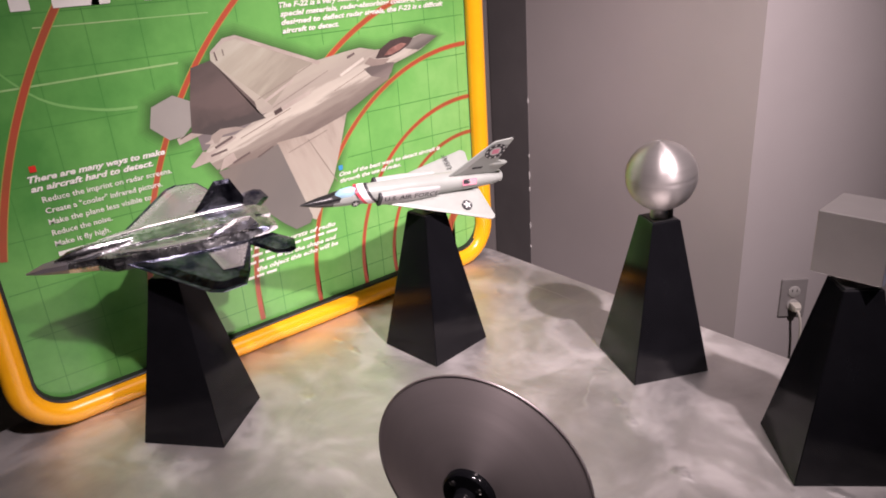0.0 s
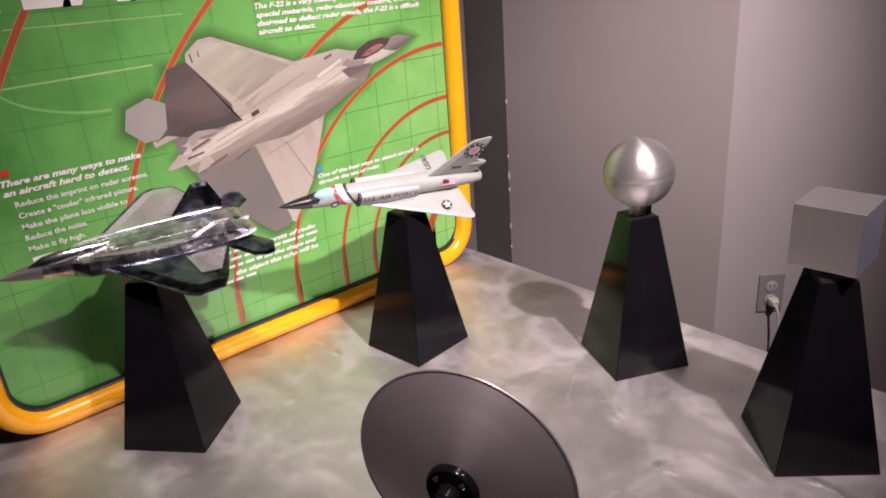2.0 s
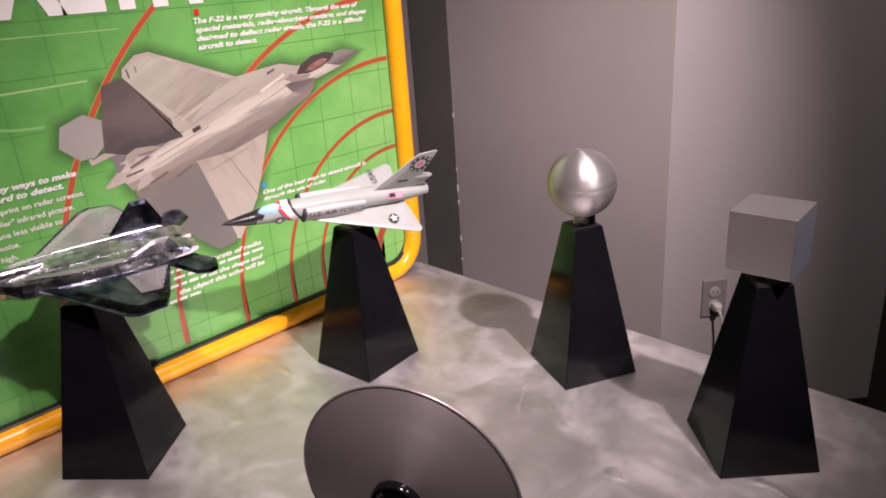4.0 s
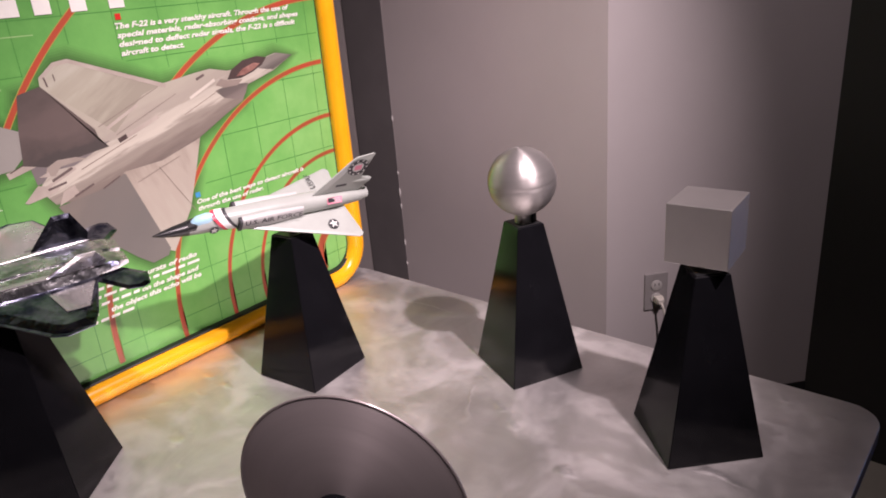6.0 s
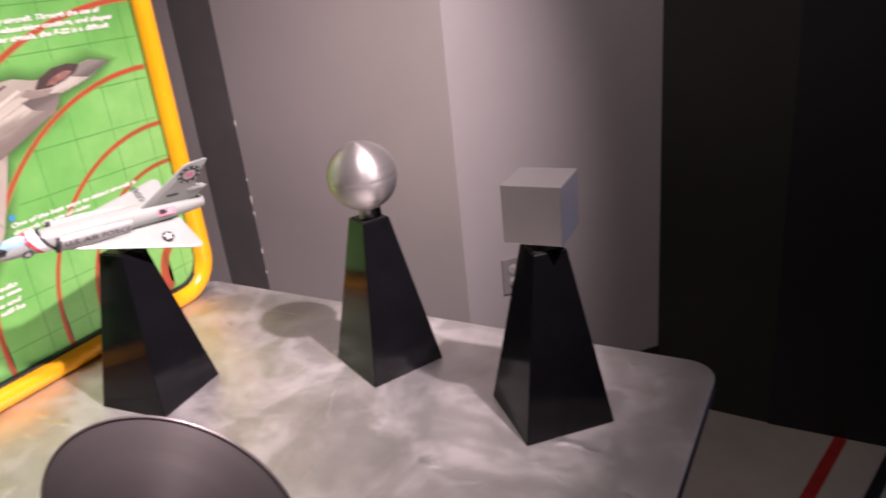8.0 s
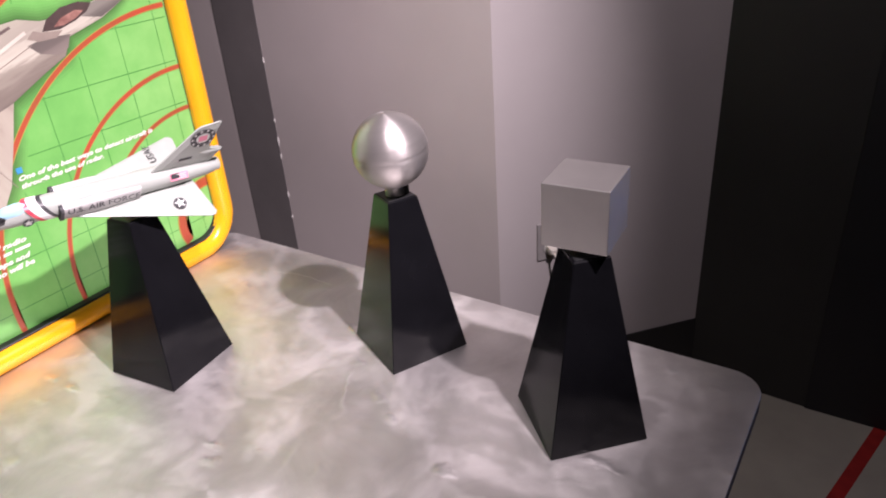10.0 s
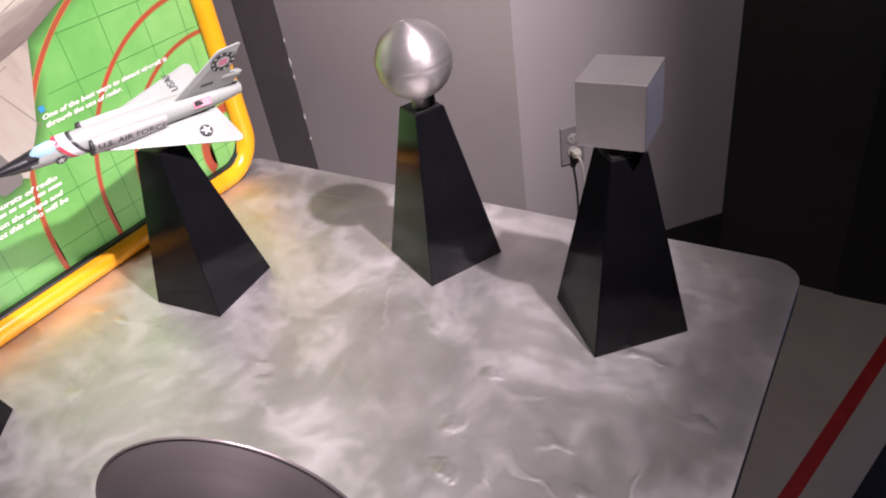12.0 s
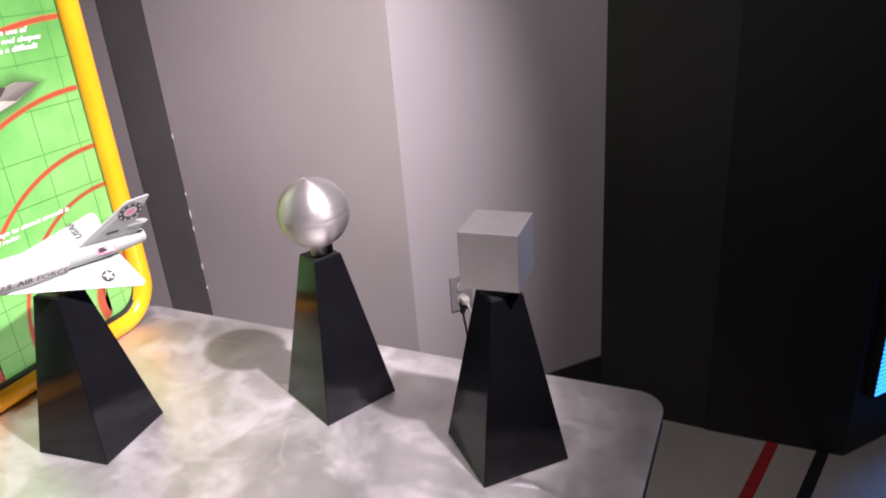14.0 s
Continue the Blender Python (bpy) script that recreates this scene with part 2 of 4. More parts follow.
def shaded_ink(name, angle, stops, streak=0.012, along=9.0, across=70.0):
    """Airbrushed ink: tones laid across a direction of the board, with fine streaks along it."""
    m = material(name, stops[0][1], 0.34)
    t = m.node_tree
    c, d = math.cos(radians(angle)), math.sin(radians(angle))
    coord = t.nodes.new("ShaderNodeTexCoord")
    p, q = t.nodes.new("ShaderNodeVectorMath"), t.nodes.new("ShaderNodeVectorMath")
    for n, v in ((p, (0, c * along, d * along)), (q, (0, -d, c))):
        n.operation = "DOT_PRODUCT"
        n.inputs[1].default_value = v
        link(m, coord.outputs["Object"], n.inputs[0])
    wide = t.nodes.new("ShaderNodeMath")
    wide.operation, wide.inputs[1].default_value = "MULTIPLY", across
    link(m, q.outputs["Value"], wide.inputs[0])
    place = t.nodes.new("ShaderNodeCombineXYZ")
    link(m, p.outputs["Value"], place.inputs[0])
    link(m, wide.outputs[0], place.inputs[1])
    grain = node(m, "ShaderNodeTexNoise", Scale=1.0, Detail=4.0, Roughness=0.55)
    link(m, place.outputs[0], grain.inputs["Vector"])
    low, high = stops[0][0], stops[-1][0]
    shift = t.nodes.new("ShaderNodeMath")
    shift.operation = "MULTIPLY_ADD"
    shift.inputs[1].default_value, shift.inputs[2].default_value = streak * 4, -streak * 2
    link(m, grain.outputs["Fac"], shift.inputs[0])
    total = t.nodes.new("ShaderNodeMath")
    link(m, q.outputs["Value"], total.inputs[0])
    link(m, shift.outputs[0], total.inputs[1])
    span = t.nodes.new("ShaderNodeMapRange")
    span.inputs["From Min"].default_value, span.inputs["From Max"].default_value = low, high
    link(m, total.outputs[0], span.inputs["Value"])
    ramp = t.nodes.new("ShaderNodeValToRGB")
    ramp.color_ramp.interpolation = "EASE"
    while len(ramp.color_ramp.elements) < len(stops):
        ramp.color_ramp.elements.new(0.5)
    for e, (at, colour) in zip(ramp.color_ramp.elements, stops):
        e.position, e.color = (at - low) / (high - low), (*colour, 1)
    link(m, span.outputs["Result"], ramp.inputs["Fac"])
    link(m, ramp.outputs["Color"], shader(m).inputs["Base Color"])
    return m


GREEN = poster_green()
GRID_INK = print_ink("print_dark_green", (0.055, 0.235, 0.045))
STREAK_INK = print_ink("print_pale_green", (0.36, 0.52, 0.24), (0.20, 0.44, 0.14), 9)
STREAK_FAINT = print_ink("print_faint_green", (0.20, 0.44, 0.14), (0.13, 0.37, 0.09), 9)
ARC_INK = print_ink("print_red", (0.45, 0.065, 0.035), (0.27, 0.085, 0.035), 7)
ARC_EDGE = print_ink("print_red_edge", (0.36, 0.30, 0.07))
LETTER_INK = print_ink("print_white", (0.80, 0.80, 0.74))
SQUARE_RED = print_ink("print_square_red", (0.60, 0.03, 0.02))
SQUARE_BLUE = print_ink("print_square_blue", (0.05, 0.28, 0.55))
JET_MID = print_ink("print_taupe", (0.325, 0.285, 0.24), (0.235, 0.20, 0.17), 12)
JET_BROWN = print_ink("print_brown", (0.14, 0.105, 0.097), (0.095, 0.07, 0.066), 10)
JET_GREY = print_ink("print_grey", (0.18, 0.16, 0.155), (0.15, 0.132, 0.127), 8)
JET_DARK = print_ink("print_dark_brown", (0.085, 0.06, 0.055), (0.05, 0.035, 0.033), 20)
JET_PINK = print_ink("print_flesh", (0.43, 0.385, 0.33), (0.32, 0.275, 0.235), 14)
JET_STAB = print_ink("print_pale_grey", (0.30, 0.29, 0.26), (0.27, 0.26, 0.235), 10)
BODY_INK = shaded_ink("print_fuselage", 15.9, ((1.150, (0.14, 0.115, 0.10)), (1.180, (0.19, 0.16, 0.135)), (1.203, (0.265, 0.235, 0.195)), (1.219, (0.48, 0.45, 0.375)),
                                               (1.232, (0.45, 0.42, 0.35)), (1.247, (0.33, 0.30, 0.25)), (1.285, (0.37, 0.345, 0.28))), 0.012, 11, 90)
FAR_INK = shaded_ink("print_far_wing", 32.0, ((1.16, (0.281, 0.260, 0.205)), (1.22, (0.344, 0.326, 0.255)), (1.31, (0.417, 0.408, 0.330))), 0.05, 8, 50)
NEAR_INK = shaded_ink("print_near_wing", 22.0, ((0.92, (0.417, 0.393, 0.325)), (1.08, (0.373, 0.332, 0.275)), (1.17, (0.291, 0.250, 0.205)), (1.20, (0.242, 0.209, 0.175))), 0.07, 45, 9)
FIN_INK = shaded_ink("print_brown_fin", 6.0, ((1.265, (0.067, 0.058, 0.054)), (1.285, (0.092, 0.074, 0.067)), (1.33, (0.119, 0.093, 0.084)), (1.40, (0.084, 0.069, 0.062))), 0.03, 14, 24)
GREY_FIN_INK = shaded_ink("print_grey_fin", 40.0, ((0.80, (0.167, 0.158, 0.142)), (0.90, (0.146, 0.138, 0.125)), (1.0, (0.158, 0.144, 0.127)), (1.06, (0.196, 0.171, 0.142))), 0.03, 10, 20)
NOSE_INK = shaded_ink("print_nose", 15.9, ((1.200, (0.083, 0.075, 0.068)), (1.213, (0.124, 0.112, 0.100)), (1.226, (0.210, 0.195, 0.169))), 0.003)
HALO = []
for k in range(6):
    f = 0.94 - 0.095 * k
    HALO.append(poster_green(f))


def emitter(name, colour, strength):
    m = material(name, colour, 0.4)
    shader(m).inputs["Emission Color"].default_value = (*colour, 1)
    shader(m).inputs["Emission Strength"].default_value = strength
    return m


LED_BLUE = emitter("blue_led", (0.05, 0.34, 1.0), 1.6)


# ---- mesh helpers ----
def finish(name, bm, mat, parent=None, label="", smooth=None):
    bmesh.ops.recalc_face_normals(bm, faces=bm.faces)
    me = bpy.data.meshes.new(name)
    bm.to_mesh(me)
    bm.free()
    me.materials.append(mat)
    if smooth is not None:
        me.shade_smooth()
        me.set_sharp_from_angle(angle=radians(smooth))
    ob = new(name, me)
    if parent:
        ob.parent = parent
    if label:
        ob["label"] = label
    return ob


def part(name, bm, mat, parent, label="", smooth=None):
    return finish(name, bm, mat, parent, label, smooth)


def thing(name, m, label, category, group="", kind=""):
    ob = new(name)
    ob.matrix_world = m
    return tagged(ob, label, category, group, kind)


def box(bm, lo, hi, bevel=0.0, segments=2):
    """An axis-aligned block from lo to hi, with rounded edges."""
    c = [(a + b) / 2 for a, b in zip(lo, hi)]
    s = [b - a for a, b in zip(lo, hi)]
    r = bmesh.ops.create_cube(bm, size=1, matrix=Matrix.Translation(c) @ Matrix.Diagonal((*s, 1)))
    if bevel:
        edges = list({e for v in r["verts"] for e in v.link_edges})
        bmesh.ops.bevel(bm, geom=edges, offset=bevel, segments=segments, affect="EDGES", profile=0.5)
    return bm


def block(lo, hi, bevel=0.0, segments=2):
    return box(bmesh.new(), lo, hi, bevel, segments)


def turned(profile, steps=48, cap=True):
    """A solid of revolution round z from (radius, height) pairs."""
    bm = bmesh.new()
    rings = []
    for r, z in profile:
        rings.append([bm.verts.new((r * math.cos(a), r * math.sin(a), z)) for a in (i * math.tau / steps for i in range(steps))])
    for a, b in zip(rings, rings[1:]):
        for i in range(steps):
            bm.faces.new((a[i], a[(i + 1) % steps], b[(i + 1) % steps], b[i]))
    if cap:
        bm.faces.new(rings[0][::-1])
        bm.faces.new(rings[-1])
    bmesh.ops.remove_doubles(bm, verts=bm.verts, dist=1e-6)
    return bm


def loft(sections, closed_ends=True):
    """Skin over rings of points of equal count."""
    bm = bmesh.new()
    rings = [[bm.verts.new(p) for p in s] for s in sections]
    n = len(rings[0])
    for a, b in zip(rings, rings[1:]):
        for i in range(n):
            bm.faces.new((a[i], a[(i + 1) % n], b[(i + 1) % n], b[i]))
    if closed_ends:
        bm.faces.new(rings[0][::-1])
        bm.faces.new(rings[-1])
    return bm


def slab(points, thick, axis=2, edge=0.35):
    """A thin plate from an outline (two coordinates), thinner at its rim, normal to the axis."""
    bm = bmesh.new()
    n = len(points)
    cx, cy = sum(p[0] for p in points) / n, sum(p[1] for p in points) / n

    def put(u, v, w):
        return bm.verts.new((u, v, w) if axis == 2 else (u, w, v))
    rim_a = [put(u, v, thick * edge / 2) for u, v in points]
    rim_b = [put(u, v, -thick * edge / 2) for u, v in points]
    k = 0.72
    in_a = [put(cx + (u - cx) * k, cy + (v - cy) * k, thick / 2) for u, v in points]
    in_b = [put(cx + (u - cx) * k, cy + (v - cy) * k, -thick / 2) for u, v in points]
    for i in range(n):
        j = (i + 1) % n
        bm.faces.new((rim_b[i], rim_b[j], rim_a[j], rim_a[i]))
        bm.faces.new((rim_a[i], rim_a[j], in_a[j], in_a[i]))
        bm.faces.new((rim_b[j], rim_b[i], in_b[i], in_b[j]))
    bm.faces.new(in_a)
    bm.faces.new(in_b[::-1])
    return bm


def tube_mesh(points, radius, steps=8):
    """A round cord along points."""
    pts = [Vector(p) for p in points]
    sections = []
    for i, p in enumerate(pts):
        d = (pts[min(i + 1, len(pts) - 1)] - pts[max(i - 1, 0)]).normalized()
        u = d.orthogonal().normalized() if i == 0 else (u - d * u.dot(d)).normalized()
        v = d.cross(u)
        sections.append([p + radius * (u * math.cos(a) + v * math.sin(a)) for a in (k * math.tau / steps for k in range(steps))])
    return loft(sections)


def smooth_line(points, n=8):
    """Catmull-Rom points through the given ones."""
    p = [Vector(points[0])] + [Vector(q) for q in points] + [Vector(points[-1])]
    out = []
    for a, b, c, d in zip(p, p[1:], p[2:], p[3:]):
        for k in range(n):
            t = k / n
            out.append(0.5 * (2 * b + (c - a) * t + (2 * a - 5 * b + 4 * c - d) * t * t + (3 * b - a - 3 * c + d) * t ** 3))
    return out + [p[-2]]


def letters(text, width, height, weight=0.0, slant=0.0, centre=False):
    """A flat mesh of writing, scaled to a width and to a height of capitals, starting at the origin, in x and y."""
    cu = bpy.data.curves.new("writing", "FONT")
    cu.body, cu.offset, cu.shear, cu.resolution_u, cu.extrude = text, weight, slant, 2, 0.0
    ob = bpy.data.objects.new("writing", cu)
    scene.collection.objects.link(ob)
    bpy.context.view_layer.update()
    me = bpy.data.meshes.new_from_object(ob.evaluated_get(bpy.context.evaluated_depsgraph_get()))
    bpy.data.objects.remove(ob)
    bpy.data.curves.remove(cu)
    bm = bmesh.new()
    bm.from_mesh(me)
    bpy.data.meshes.remove(me)
    x0, x1 = min(v.co.x for v in bm.verts), max(v.co.x for v in bm.verts)
    k = width / (x1 - x0)
    for v in bm.verts:
        v.co = ((v.co.x - (x0 + x1) / 2 if centre else v.co.x - x0) * k, v.co.y * height / 0.7, 0)
    return bm


# ---- the room ----
TABLE_Z, CEIL_Z = 0.76, 3.0


def wall(name, a, b, thick, mat, label, z0=0.0, z1=CEIL_Z):
    """A wall whose room face runs from a to b; its thickness lies to the left of that way."""
    a, b = Vector(a), Vector(b)
    d = b - a
    bm = block((0, 0, z0), (d.length, thick, z1))
    ob = finish(name, bm, mat)
    ob.matrix_world = pose(a.x, a.y, 0, 0, 0, math.degrees(math.atan2(d.y, d.x)))
    return tagged(ob, label, "wall", kind="structure")


floor = finish("floor", block((-2.5, -4.0, -0.1), (4.5, 5.0, 0.0)), FLOOR)
tagged(floor, "beige hard floor with red and black lines", "floor", kind="structure")
CORNER, DARK_EDGE = (0.133, 0.958), (0.571, 1.456)
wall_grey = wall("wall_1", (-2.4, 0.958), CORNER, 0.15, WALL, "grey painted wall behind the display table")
wall_angled = wall("wall_2", CORNER, DARK_EDGE, 0.15, WALL_DIMMED, "grey painted angled wall with a power outlet", 0.21)
wall("wall_3", DARK_EDGE, (0.93, 1.436), 0.2, DARK_WALL, "dark grey painted wall beside the angled wall")
wall("wall_4", (0.93, 1.431), (1.338, 1.431), 0.2, BLACK_WALL, "black painted end of a partition")
wall("wall_5", (1.338, 1.431), (2.2, 2.45), 0.2, BLACK_WALL, "black painted partition running back")
wall("wall_6", (2.2, 2.45), (2.2, 4.9), 0.2, BLACK_WALL, "black painted wall in the dark")
wall("wall_7", (2.2, 4.9), (4.4, 4.9), 0.2, BLACK_WALL, "black painted far wall")
wall("wall_8", (4.4, 4.9), (4.4, -3.9), 0.1, BLACK_WALL, "black painted side wall")
wall("wall_9", (4.4, -3.9), (-2.4, -3.9), 0.1, DARK_WALL, "dark painted wall across the room")
wall("wall_10", (-2.4, -3.9), (-2.4, 0.958), 0.1, DARK_WALL, "dark painted wall behind the panel")
base = finish("baseboard", block((0.0, -0.004, 0.0), (0.663, 0.14, 0.21)), BASE_BLACK)
base.matrix_world = wall_angled.matrix_world
tagged(base, "tall black base under the angled wall", "baseboard", kind="structure")
ceiling = finish("ceiling", block((-2.5, -4.0, CEIL_Z), (4.5, 5.0, CEIL_Z + 0.1)), CEILING)
tagged(ceiling, "dark painted ceiling", "ceiling", kind="structure")

# charcoal band on the grey wall, with chipped paint along its edge
band = finish("trim", block((-0.833, 0.9560, 0.0), (-0.654, 0.9578, CEIL_Z), 0.0004), BAND)
tagged(band, "charcoal vertical band on the grey wall with chipped edges", "wall band", kind="structure")
rng = random.Random(4)
for z, h in ((1.072, 0.009), (0.885, 0.007), (0.815, 0.016), (0.765, 0.010), (0.63, 0.012), (0.55, 0.006)):
    bm = bmesh.new()
    bmesh.ops.create_icosphere(bm, subdivisions=2, radius=1)
    for v in bm.verts:
        v.co = (v.co.x * 0.0035 * rng.uniform(0.6, 1.2), v.co.y * 0.003, v.co.z * h * rng.uniform(0.7, 1.2))
    chip = part("paint_chip", bm, CHIP, band, "white chip of bare plaster")
    chip.location = (-0.654, 0.9565, z)


def floor_line(name, a, b, width, mat, label, lift):
    a, b = Vector(a), Vector(b)
    d = b - a
    ob = finish(name, block((0, -width / 2, -0.002), (d.length, width / 2, lift)), mat)
    ob.matrix_world = pose(a.x, a.y, 0, 0, 0, math.degrees(math.atan2(d.y, d.x)))
    return tagged(ob, label, "floor line", kind="structure")


floor_line("floor_line", (0.80, 0.02), (1.137, 1.43), 0.036, RED_LINE, "red line on the beige floor", 0.0015)
floor_line("floor_line", (1.214, 1.165), (1.283, 1.436), 0.035, BLACK_FLOOR, "black joint line on the beige floor", 0.0025)
bm = bmesh.new()
deck = [bm.verts.new((x, y, 0.002)) for x, y in ((0.894, 0.0), (3.2, 0.0), (3.2, 0.80), (1.229, 1.18), (1.199, 1.18))]
bmesh.ops.extrude_face_region(bm, geom=[bm.faces.new(deck)])
for v in deck:
    v.co.z = -0.002
tagged(finish("floor_black", bm, BLACK_FLOOR), "black flooring beside the beige floor", "floor", kind="structure")

# ---- display table ----
TABLE = ((-0.42, -0.765), (0.893, 0.505))


def rounded_rect(lo, hi, r, n=8):
    pts = []
    for cx, cy, a0 in ((hi[0] - r, hi[1] - r, 0), (lo[0] + r, hi[1] - r, 90), (lo[0] + r, lo[1] + r, 180), (hi[0] - r, lo[1] + r, 270)):
        for k in range(n + 1):
            a = radians(a0 + 90 * k / n)
            pts.append((cx + r * math.cos(a), cy + r * math.sin(a)))
    return pts


def table_layer(steps):
    """A layer of the rounded table from (inset, height) steps."""
    rings = []
    for inset, z in steps:
        lo = (TABLE[0][0] + inset, TABLE[0][1] + inset)
        hi = (TABLE[1][0] - inset, TABLE[1][1] - inset)
        rings.append([(x, y, TABLE_Z + z) for x, y in rounded_rect(lo, hi, 0.055 - inset)])
    return loft(rings)


table = thing("display_table", pose(0, 0, 0), "display table with a swirl-ground aluminium top", "table")
part("tabletop", table_layer(((0.0, -0.0035), (0.0, -0.0010), (0.0006, -0.0003), (0.0016, 0.0))), ALU, table, "ground aluminium top with rounded corners", 30)
part("edge", table_layer(((0.003, -0.032), (-0.0006, -0.030), (-0.0006, -0.0045), (0.001, -0.0034))), EDGE_GREY, table, "dark grey edge under the metal sheet", 30)
part("pedestal", block((-0.36, -0.68, 0.0), (0.78, 0.42, TABLE_Z - 0.032), 0.01), BLACK_WALL, table, "black cabinet base")

# ---- exhibit panel ----
PX = -0.358
PAN = ((-0.706, 0.760), (0.481, 1.93))
panel = thing("exhibit_panel", pose(PX, 0, 0), "green printed exhibit panel in a yellow tube frame", "exhibit panel")


def frame_loop(lo, hi, r, sweep):
    """A closed tube round a rounded rectangle in y and z. sweep: the (outward, forward) points of its section."""
    bm = bmesh.new()
    path = rounded_rect(lo, hi, r, 10)
    n = len(path)
    rings = []
    for i, p in enumerate(path):
        a, b = Vector(path[i - 1]), Vector(path[(i + 1) % n])
        d = (b - a).normalized()
        out = Vector((d.y, -d.x))
        rings.append([bm.verts.new((f, p[0] + out.x * o, p[1] + out.y * o)) for o, f in sweep])
    m = len(sweep)
    for i in range(n):
        a, b = rings[i], rings[(i + 1) % n]
        for k in range(m):
            bm.faces.new((a[k], a[(k + 1) % m], b[(k + 1) % m], b[k]))
    return bm


TUBE = 0.0228
circle = [(TUBE * math.cos(a), TUBE * math.sin(a) + 0.011) for a in (k * math.tau / 20 for k in range(20))]
part("frame", frame_loop((PAN[0][0] + TUBE, PAN[0][1] + TUBE), (PAN[1][0] - TUBE, PAN[1][1] - TUBE), 0.085, circle), YELLOW, panel, "yellow powder-coated tube frame", 60)
lip = [(0.010, -0.012), (0.010, 0.017), (-0.003, 0.017), (-0.005, 0.015), (-0.0055, -0.012)]
part("gasket", frame_loop((PAN[0][0] + 2 * TUBE, PAN[0][1] + 2 * TUBE - 0.002), (PAN[1][0] - 2 * TUBE + 0.007, PAN[1][1] - 2 * TUBE), 0.065, lip), GASKET, panel, "black rubber edging inside the frame", 40)
IN_LO, IN_HI = (PAN[0][0] + 2 * TUBE - 0.002, PAN[0][1] + 2 * TUBE - 0.008), (PAN[1][0] - 2 * TUBE + 0.009, PAN[1][1] - 2 * TUBE + 0.002)
outline = rounded_rect(IN_LO, IN_HI, 0.065)
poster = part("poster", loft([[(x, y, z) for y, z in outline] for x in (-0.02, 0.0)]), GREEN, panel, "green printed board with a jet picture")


def flat(points, layer):
    """A printed patch on the board."""
    bm = bmesh.new()
    f = bm.faces.new([bm.verts.new((0.0001 * layer, y, z)) for y, z in points])
    bmesh.ops.triangulate(bm, faces=[f])
    if sum(t.normal.x for t in bm.faces) < 0:
        bmesh.ops.reverse_faces(bm, faces=bm.faces)
    return bm


def printed(name, points, layer, mat, label=""):
    return part(name, flat(points, layer), mat, poster, label)


def strip(a, b, w):
    a, b = Vector(a), Vector(b)
    n = (b - a).orthogonal().normalized() * w / 2
    return [a + n, b + n, b - n, a - n]


# squared grid and pale streaks
for k in range(12):
    y = -0.602 + k * 0.0915
    if y < IN_HI[0] - 0.01:
        printed("grid_line", strip((y, IN_LO[1] + 0.012), (y, IN_HI[1] - 0.012), 0.0016), 1, GRID_INK)
for k in range(12):
    z = 0.853 + k * 0.0915
    if z < IN_HI[1] - 0.01:
        printed("grid_line", strip((IN_LO[0] + 0.012, z), (IN_HI[0] - 0.012, z), 0.0016), 2, GRID_INK)
printed("streak", strip((-0.60, 1.379), (-0.255, 1.385), 0.0032), 3, STREAK_INK, "pale printed streak")
printed("streak", strip((-0.50, 1.471), (-0.20, 1.467), 0.002), 3, STREAK_INK)
arc_line = [(-0.60, 1.45), (-0.52, 1.36), (-0.43, 1.325), (-0.36, 1.318)]
pts = smooth_line([(y, z, 0) for y, z in arc_line], 6)
printed("streak", [(p.x, p.y + 0.0025) for p in pts] + [(p.x, p.y - 0.0025) for p in reversed(pts)], 3, STREAK_FAINT)


def arc_points(r, w, full=False):
    """A ring about the radar source, cut at the board's edge."""
    cy, cz = 0.43, 0.85
    inner, outer = [], []
    for k in range(0, 145):
        a = radians(85 + k * 0.9)
        ok = True
        for rr in (r - w / 2, r + w / 2):
            y, z = cy + rr * math.cos(a), cz + rr * math.sin(a)
            ok = ok and IN_LO[0] + 0.012 < y < IN_HI[0] - 0.003 and IN_LO[1] + 0.01 < z < IN_HI[1] - 0.01
        if ok:
            inner.append((cy + (r - w / 2) * math.cos(a), cz + (r - w / 2) * math.sin(a)))
            outer.append((cy + (r + w / 2) * math.cos(a), cz + (r + w / 2) * math.sin(a)))
    return inner + outer[::-1]


for r, w in ((0.085, 0.020), (0.265, 0.008), (0.355, 0.0085), (0.485, 0.009), (0.632, 0.010), (0.855, 0.0095), (1.10, 0.0108)):
    printed("radar_arc", arc_points(r, w * 1.3), 9.62, ARC_EDGE)
    printed("radar_arc", arc_points(r, w), 9.8, ARC_INK, "red printed radar arc")

